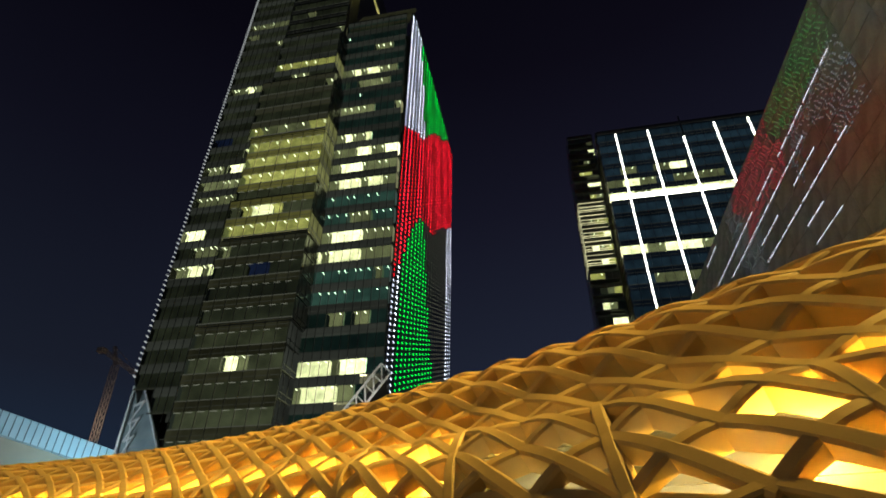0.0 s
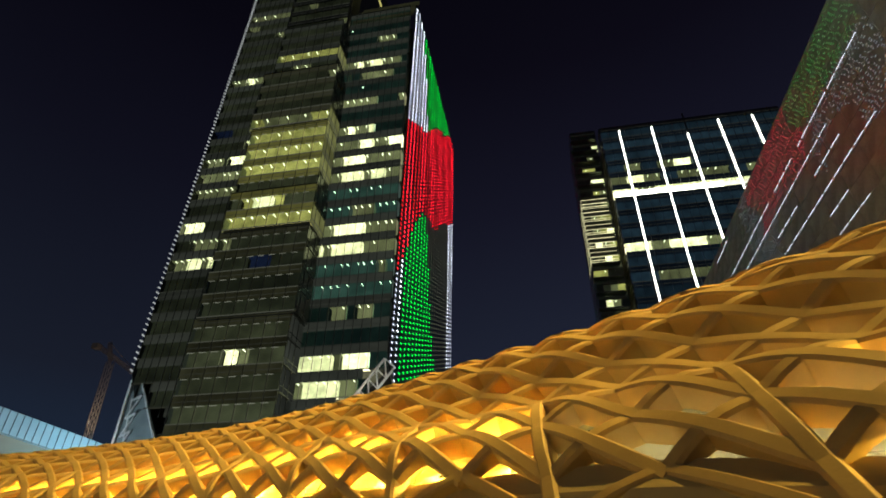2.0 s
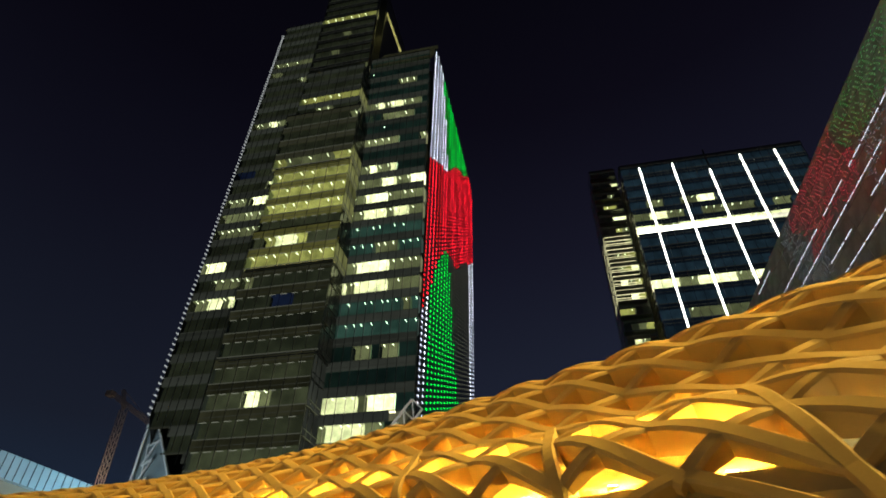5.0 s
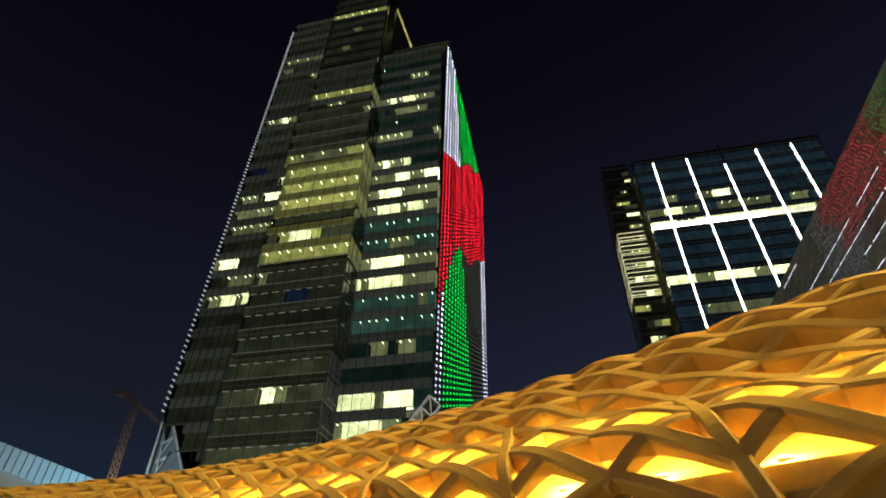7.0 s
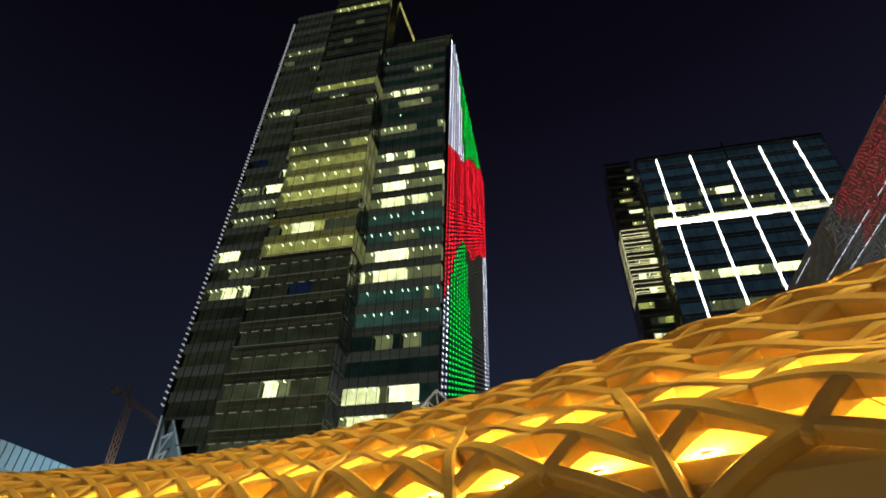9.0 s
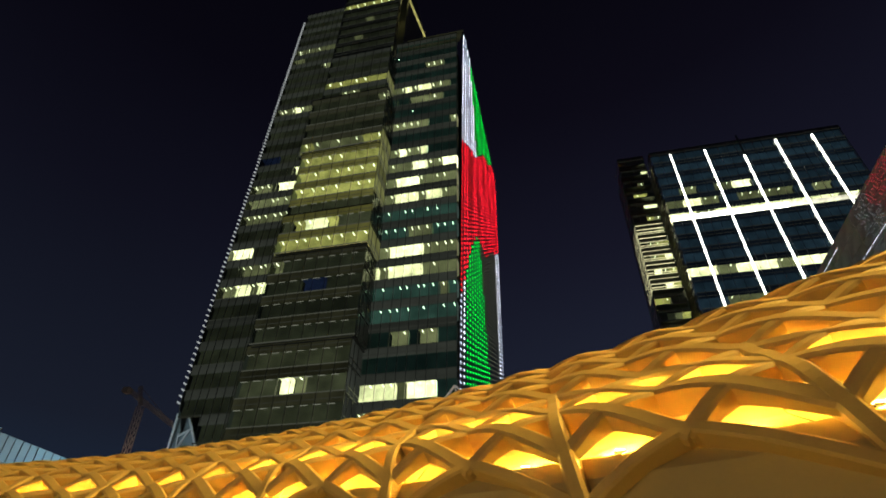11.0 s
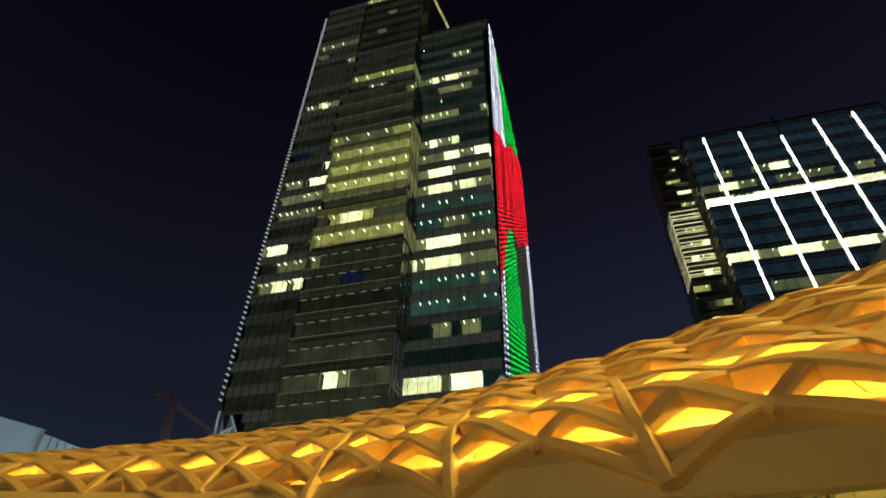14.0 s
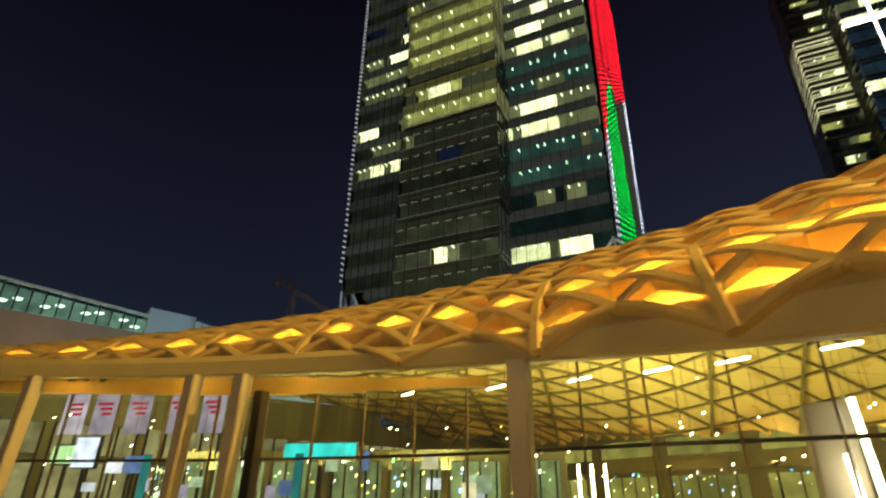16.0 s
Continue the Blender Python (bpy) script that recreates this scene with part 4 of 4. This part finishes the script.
M_UPLENS = lamp_mat("uplight_lens", (1.0, 0.7, 0.25), 12.0)
for s in (4.0, 9.0, 14.0, 19.0, 24.0, 29.0, 34.0, 39.0):
    p = eave_at(s, f_half(s) * 2 - 1.6, 0)
    up = empty("uplight", "amber uplight on the bulkhead of the far hall side", "lamp", "far uplights")
    box_part("housing", (p.x, p.y, 2.7), (0.3, 0.2, 0.12), M_STEEL, up)
    box_part("lens", (p.x, p.y, 2.77), (0.24, 0.14, 0.02), M_UPLENS, up)
    box_part("bracket", (p.x, p.y, 1.33), (0.06, 0.06, 2.62), M_STEEL, up)
    ld = bpy.data.lights.new("uplight_glow", "POINT")
    ld.energy, ld.color, ld.shadow_soft_size = 60, (1.0, 0.62, 0.12), 0.08
    lo = new("uplight_glow", ld)
    lo.location, lo.parent = (p.x, p.y, 2.86), up

# things seen through the glass
M_POSTERRED = lamp_mat("poster_red", (0.75, 0.03, 0.06), 0.5)
M_SCREENW = lit_mat("screen_white", (0.72, 0.82, 1.0), 1.5, 2.5)
M_SCREENC = lit_mat("screen_cyan", (0.05, 0.85, 0.80), 1.3, 1.5)
M_SCREENG = lit_mat("screen_green", (0.60, 1.0, 0.45), 0.8, 1.5)


def flat_panel(s0, s1, back, z0, z1, thick, material, name, parent, label=""):
    a, b = eave_at(s0, back, 0), eave_at(s1, back, 0)
    bm = bmesh.new()
    add_beam(bm, (a.x, a.y, (z0 + z1) / 2), (b.x, b.y, (z0 + z1) / 2), thick, z1 - z0)
    return part(name, bm, material, parent, label)


for s in (44.6, 43.6, 42.5, 41.2, 40.1):
    po = empty("hanging_banner", "backlit white banner with red lettering bars in the hall", "banner", "hall banners")
    flat_panel(s, s + 0.75, 8.0, 3.4, 5.1, 0.05, M_POSTER, "sheet", po)
    for j in range(3):
        flat_panel(s + 0.12, s + 0.62 - 0.1 * j, 7.95, 4.55 - j * 0.2, 4.65 - j * 0.2, 0.02, M_POSTERRED, "text_bar", po)
    flat_panel(s, s + 0.75, 8.0, 5.1, 5.16, 0.08, M_STEEL, "hanging_rail", po)
for s0, s1, back, z0, z1, m, lab in ((44.2, 44.9, 8.3, 2.15, 3.3, M_SCREENW, "bright bluish white display screen in the hall"), (45.0, 45.9, 8.6, 2.3, 3.0, M_SCREENG, "pale green display screen in the hall"), (37.3, 39.6, 10.0, 2.55, 3.12, M_SCREENC, "wide cyan display screen in the hall")):
    sc = empty("display_screen", lab, "screen")
    flat_panel(s0, s1, back, z0, z1, 0.06, m, "display", sc)
    flat_panel(s0 - 0.06, s1 + 0.06, back + 0.08, z0 - 0.06, z1 + 0.06, 0.08, M_STEEL, "housing", sc)
    pm = eave_at((s0 + s1) / 2, back + 0.1, 0)
    box_part("stand", (pm.x, pm.y, z0 / 2), (0.12, 0.12, z0), M_STEEL, sc)
for i in range(3):
    p = eave_at(30.6 + i * 0.42, 12.0, 0)
    tb = empty("light_column", "slim glowing white light column on the hall floor", "lamp", "hall light columns")
    box_part("glow_tube", (p.x, p.y, 1.25), (0.09, 0.09, 2.2), M_HALLTUBE, tb)
    box_part("base", (p.x, p.y, 0.08), (0.25, 0.25, 0.14), M_STEEL, tb)
p = eave_at(21.55, 4.9, 0)
kiosk = empty("pillar", "cream clad pillar inside the glass front", "pillar")
box_part("shaft", (p.x, p.y, 1.43), (0.75, 0.75, 2.86), M_COLUMN, kiosk, bevel=0.03)
for s, zt in ((20.85, 2.85), (21.15, 1.9)):
    p = eave_at(s, 4.3, 0)
    tb = empty("light_column", "slim glowing white light column beside the pillar", "lamp", "hall light columns")
    bm = bmesh.new()
    add_beam(bm, (p.x + 0.1, p.y, 0.1), (p.x, p.y, zt), 0.10)
    part("glow_tube", bm, M_HALLTUBE, tb)
    box_part("base", (p.x + 0.1, p.y, 0.06), (0.25, 0.25, 0.10), M_STEEL, tb)
p = eave_at(33.0, 1.5, 0)
dc = empty("column", "dark steel column behind the eave columns", "column")
box_part("shaft", (p.x, p.y, 1.95), (0.32, 0.32, 3.9), M_STEEL, dc, bevel=0.02)
# small lit boards and teal posts among the shops
M_BOARD = [lit_mat("board_glow", c, p, 2.0) for c, p in (((0.85, 0.92, 1.0), 0.9), ((0.75, 1.0, 0.62), 0.6), ((1.0, 0.92, 0.55), 0.8), ((0.30, 0.50, 1.0), 0.4), ((0.80, 0.70, 0.92), 0.5))]
random.seed(21)
for i in range(18):
    s0, back = random.uniform(33.5, 46.5), random.uniform(8.5, 13.0)
    w, z0 = random.uniform(0.25, 0.6), random.uniform(0.9, 2.1)
    h = random.uniform(0.3, 0.8)
    bd = empty("display_board", "small lit display board on a slim post in the hall", "display board", "hall boards")
    flat_panel(s0, s0 + w, back, z0, z0 + h, 0.05, M_BOARD[i % 5], "board", bd)
    pm = eave_at(s0 + w / 2, back + 0.08, 0)
    box_part("post", (pm.x, pm.y, (z0 + h) / 2), (0.07, 0.07, z0 + h), M_STEEL, bd)
M_TEALPOST = lit_mat("teal_glow", (0.06, 0.50, 0.46), 0.5, 1.0)
for s0 in (37.2, 41.9):
    pm = eave_at(s0, 7.6, 0)
    tp = empty("lit_pylon", "teal glowing pylon on the hall floor", "pylon", "hall pylons")
    box_part("glow_panel", (pm.x, pm.y, 1.35), (0.30, 0.16, 2.5), M_TEALPOST, tp, bevel=0.02)
    box_part("base", (pm.x, pm.y, 0.07), (0.45, 0.35, 0.10), M_STEEL, tp)
# inner partition behind the banners
M_SHOP2 = lit_mat("shop_glow", (0.56, 0.72, 0.28), 0.45, 1.6)
for s in range(33, 53, 2):
    sh = empty("inner_shop", "glowing shop window inside the hall", "shopfront", "inner shops")
    flat_panel(s, s + 1.95, 14.0, 0.0, 3.1, 0.2, M_HALLWALL, "shop_wall", sh)
    flat_panel(s + 0.15, s + 1.8, 13.85, 0.4, 2.6, 0.06, M_SHOP2, "shop_window", sh)
    shop_lights(eave_at(s + 0.2, 13.7, 0), eave_at(s + 1.75, 13.7, 0), 12, sh)
    for j in range(3):
        flat_panel(s + 0.2 + 0.55 * j, s + 0.26 + 0.55 * j, 13.78, 0.4, 2.6, 0.06, M_STEEL, "shop_mullion", sh)
# small ceiling spots of the hall
M_SPOTAMBER = lamp_mat("spot_amber", (1.0, 0.75, 0.1), 6.0)
M_SPOT = lamp_mat("spot_lens", (1.0, 0.92, 0.65), 10.0)
random.seed(5)
for i in range(110):
    s, back = random.uniform(8, 50), random.uniform(5, 15)
    p = eave_at(s, back, 0)
    z = min(random.uniform(1.6, 4.4), soffit_z(s, back) - 0.4)
    sp = empty("spot_lamp", "small bright pendant spot lamp in the hall", "lamp", "hall spot lamps")
    bm = bmesh.new()
    bmesh.ops.create_uvsphere(bm, u_segments=8, v_segments=5, radius=0.035, matrix=Matrix.Translation((p.x, p.y, z)))
    part("bulb", bm, M_SPOT if i % 5 else M_SCREENG if i % 2 else M_SPOTAMBER, sp)
    bm = bmesh.new()
    add_beam(bm, (p.x, p.y, z + 0.05), (p.x, p.y, soffit_z(s, back) + 0.05), 0.012)
    part("cord", bm, M_STEEL, sp)

# ---- far left: low glazed building and crane ----
M_PALE = mat("pale_cladding", (0.50, 0.58, 0.60), 0.5, vary=0.12, scale=0.15)
M_STONE = mat("tan_stone", (0.36, 0.28, 0.20), 0.7, vary=0.15, scale=0.2)
M_LITCYAN = lit_mat("cyan_lit_room", (0.50, 0.85, 0.70), 0.30, 0.4)
low = empty("low_building", "low pale building with a lit glazed top storey", "building")
A, B, C, D = Vector((-142, 50, 0)), Vector((-124, 83, 0)), Vector((-119, 91, 0)), Vector((-92, 112, 0))
back_v = Vector((-30, 16, 0))
bm = bmesh.new()
add_poly(bm, [A, B, B + Vector((0, 0, 33.2)), A + Vector((0, 0, 33.8))], back_v)
part("stone_wall", bm, M_STONE, low)
bm = bmesh.new()
add_poly(bm, [B, C, C + Vector((0, 0, 38.4)), B + Vector((0, 0, 39.0))], back_v)
part("stair_block", bm, M_PALE, low)
bm = bmesh.new()
add_poly(bm, [C, D, D + Vector((0, 0, 24.5)), C + Vector((0, 0, 32.5))], back_v)
part("wing_wall", bm, M_STONE, low)
bm = bmesh.new()
lift = Vector((1.2, -0.8, 0))
add_poly(bm, [C + lift + Vector((0, 0, 32.6)), D + lift + Vector((0, 0, 24.6)), D + lift + Vector((0, 0, 28.5)), C + lift + Vector((0, 0, 37.2))], back_v)
part("sloping_roof_band", bm, M_PALE, low, "pale blue-lit sloping roof band")
for i in range(1, 24):
    p = C.lerp(D, i / 24) + lift * 1.06
    bm = bmesh.new()
    zt = 37.2 - 8.7 * i / 24
    add_beam(bm, (p.x, p.y, zt - 4.5), (p.x, p.y, zt), 0.12)
    part("band_joint", bm, M_FRAME, low)
n = 16
for i in range(n):
    f0, f1 = i / n, (i + 1) / n
    p, q = A.lerp(B, f0), A.lerp(B, f1)
    zb0, zb1, zt0, zt1 = 34.0 - 0.7 * f0, 34.0 - 0.7 * f1, 40.5 - 3.6 * f0, 40.5 - 3.6 * f1
    bm = bmesh.new()
    add_poly(bm, [(p.x, p.y, zb0), (q.x, q.y, zb1), (q.x, q.y, zt1), (p.x, p.y, zt0)], (-0.1, 0.06, 0))
    part("glass_bay", bm, M_PANE, low)
    bm = bmesh.new()
    add_poly(bm, [(p.x - 3, p.y + 1.6, zb0), (q.x - 3, q.y + 1.6, zb1), (q.x - 3, q.y + 1.6, zt1), (p.x - 3, p.y + 1.6, zt0)], (-0.1, 0.06, 0))
    part("lit_room", bm, M_LITCYAN, low)
    bm = bmesh.new()
    add_beam(bm, (p.x + 0.1, p.y, zb0), (p.x + 0.1, p.y, zt0), 0.25)
    part("bay_mullion", bm, M_FRAME, low)
    if i % 3 != 1:
        bm = bmesh.new()
        add_box(bm, (p.x - 1.5, p.y + 1.2, zb0 + (zt0 - zb0) * (0.35 + 0.4 * ((i * 7) % 5) / 5)), (1.4, 1.2, 0.3))
        part("room_lamp", bm, M_TUBETEAL, low)
bm = bmesh.new()
add_beam(bm, (A.x, A.y, 40.6), (B.x, B.y, 37.0), 0.9, 0.5)
part("roof_edge", bm, M_PALE, low)
ld = bpy.data.lights.new("wing_wash", "AREA")
ld.shape, ld.size, ld.size_y, ld.energy, ld.color = "RECTANGLE", 20, 3, 3200, (0.36, 0.76, 1.0)
lo = new("wing_wash", ld)
lo.matrix_world = look((-93, 92, 22), (-108, 101, 31))
lo.parent = low

# Unseen area light added to lift the dark stone wall.
ld = bpy.data.lights.new("wall_fill", "AREA")
ld.shape, ld.size, ld.size_y, ld.energy, ld.color = "RECTANGLE", 20, 3, 3600, (1.0, 0.80, 0.58)
lo = new("wall_fill", ld)
lo.matrix_world = look((-112, 55, 8), (-134, 66, 24))
lo.parent = low

crane = empty("tower_crane", "dim rust-red tower crane far behind the roofs", "crane")
M_CRANE = mat("crane_paint", (0.45, 0.36, 0.27), 0.6, vary=0.2)


def truss(bm, a, b, w, n, t):
    a, b = Vector(a), Vector(b)
    ax = (b - a).normalized()
    u = ax.cross(Vector((0.3, 0.9, 0.2))).normalized() * w
    v = ax.cross(u).normalized() * w
    cs = [u + v, u - v, -u - v, -u + v]
    for c in cs:
        add_beam(bm, a + c, b + c, t)
    for i in range(n):
        p, q = a.lerp(b, i / n), a.lerp(b, (i + 1) / n)
        for k in range(4):
            add_beam(bm, p + cs[k], q + cs[(k + 1) % 4], t * 0.7)


bm = bmesh.new()
truss(bm, (-184, 199, 0), (-189.5, 198.5, 91), 1.1, 30, 0.26)
part("mast", bm, M_CRANE, crane)
# Unseen lamp, box and arm added to brighten the mast.
box_part("work_light", (-181, 190, 62), (0.5, 0.5, 0.4), M_FRAME, crane)
bm = bmesh.new()
add_beam(bm, (-181, 190, 61.8), (-186.5, 198.6, 60), 0.2)
part("lamp_arm", bm, M_CRANE, crane)
ld = bpy.data.lights.new("crane_fill", "POINT")
ld.energy, ld.color, ld.shadow_soft_size = 2600, (1.0, 0.86, 0.74), 0.3
lo = new("crane_fill", ld)
lo.location, lo.parent = (-180.6, 189.4, 62.6), crane
bm = bmesh.new()
truss(bm, (-196, 195, 98), (-168, 211, 79), 0.7, 16, 0.2)
part("jib", bm, M_CRANE, crane)
bm = bmesh.new()
truss(bm, (-189.5, 198.5, 91), (-192, 197, 100), 0.6, 4, 0.22)
part("head", bm, M_CRANE, crane)
box_part("counterweight", (-196, 195, 97.4), (3.0, 3.0, 2.2), M_CRANE, crane)
bm = bmesh.new()
add_beam(bm, (-192, 197, 100), (-179, 205, 87), 0.18)
part("stay", bm, M_CRANE, crane)
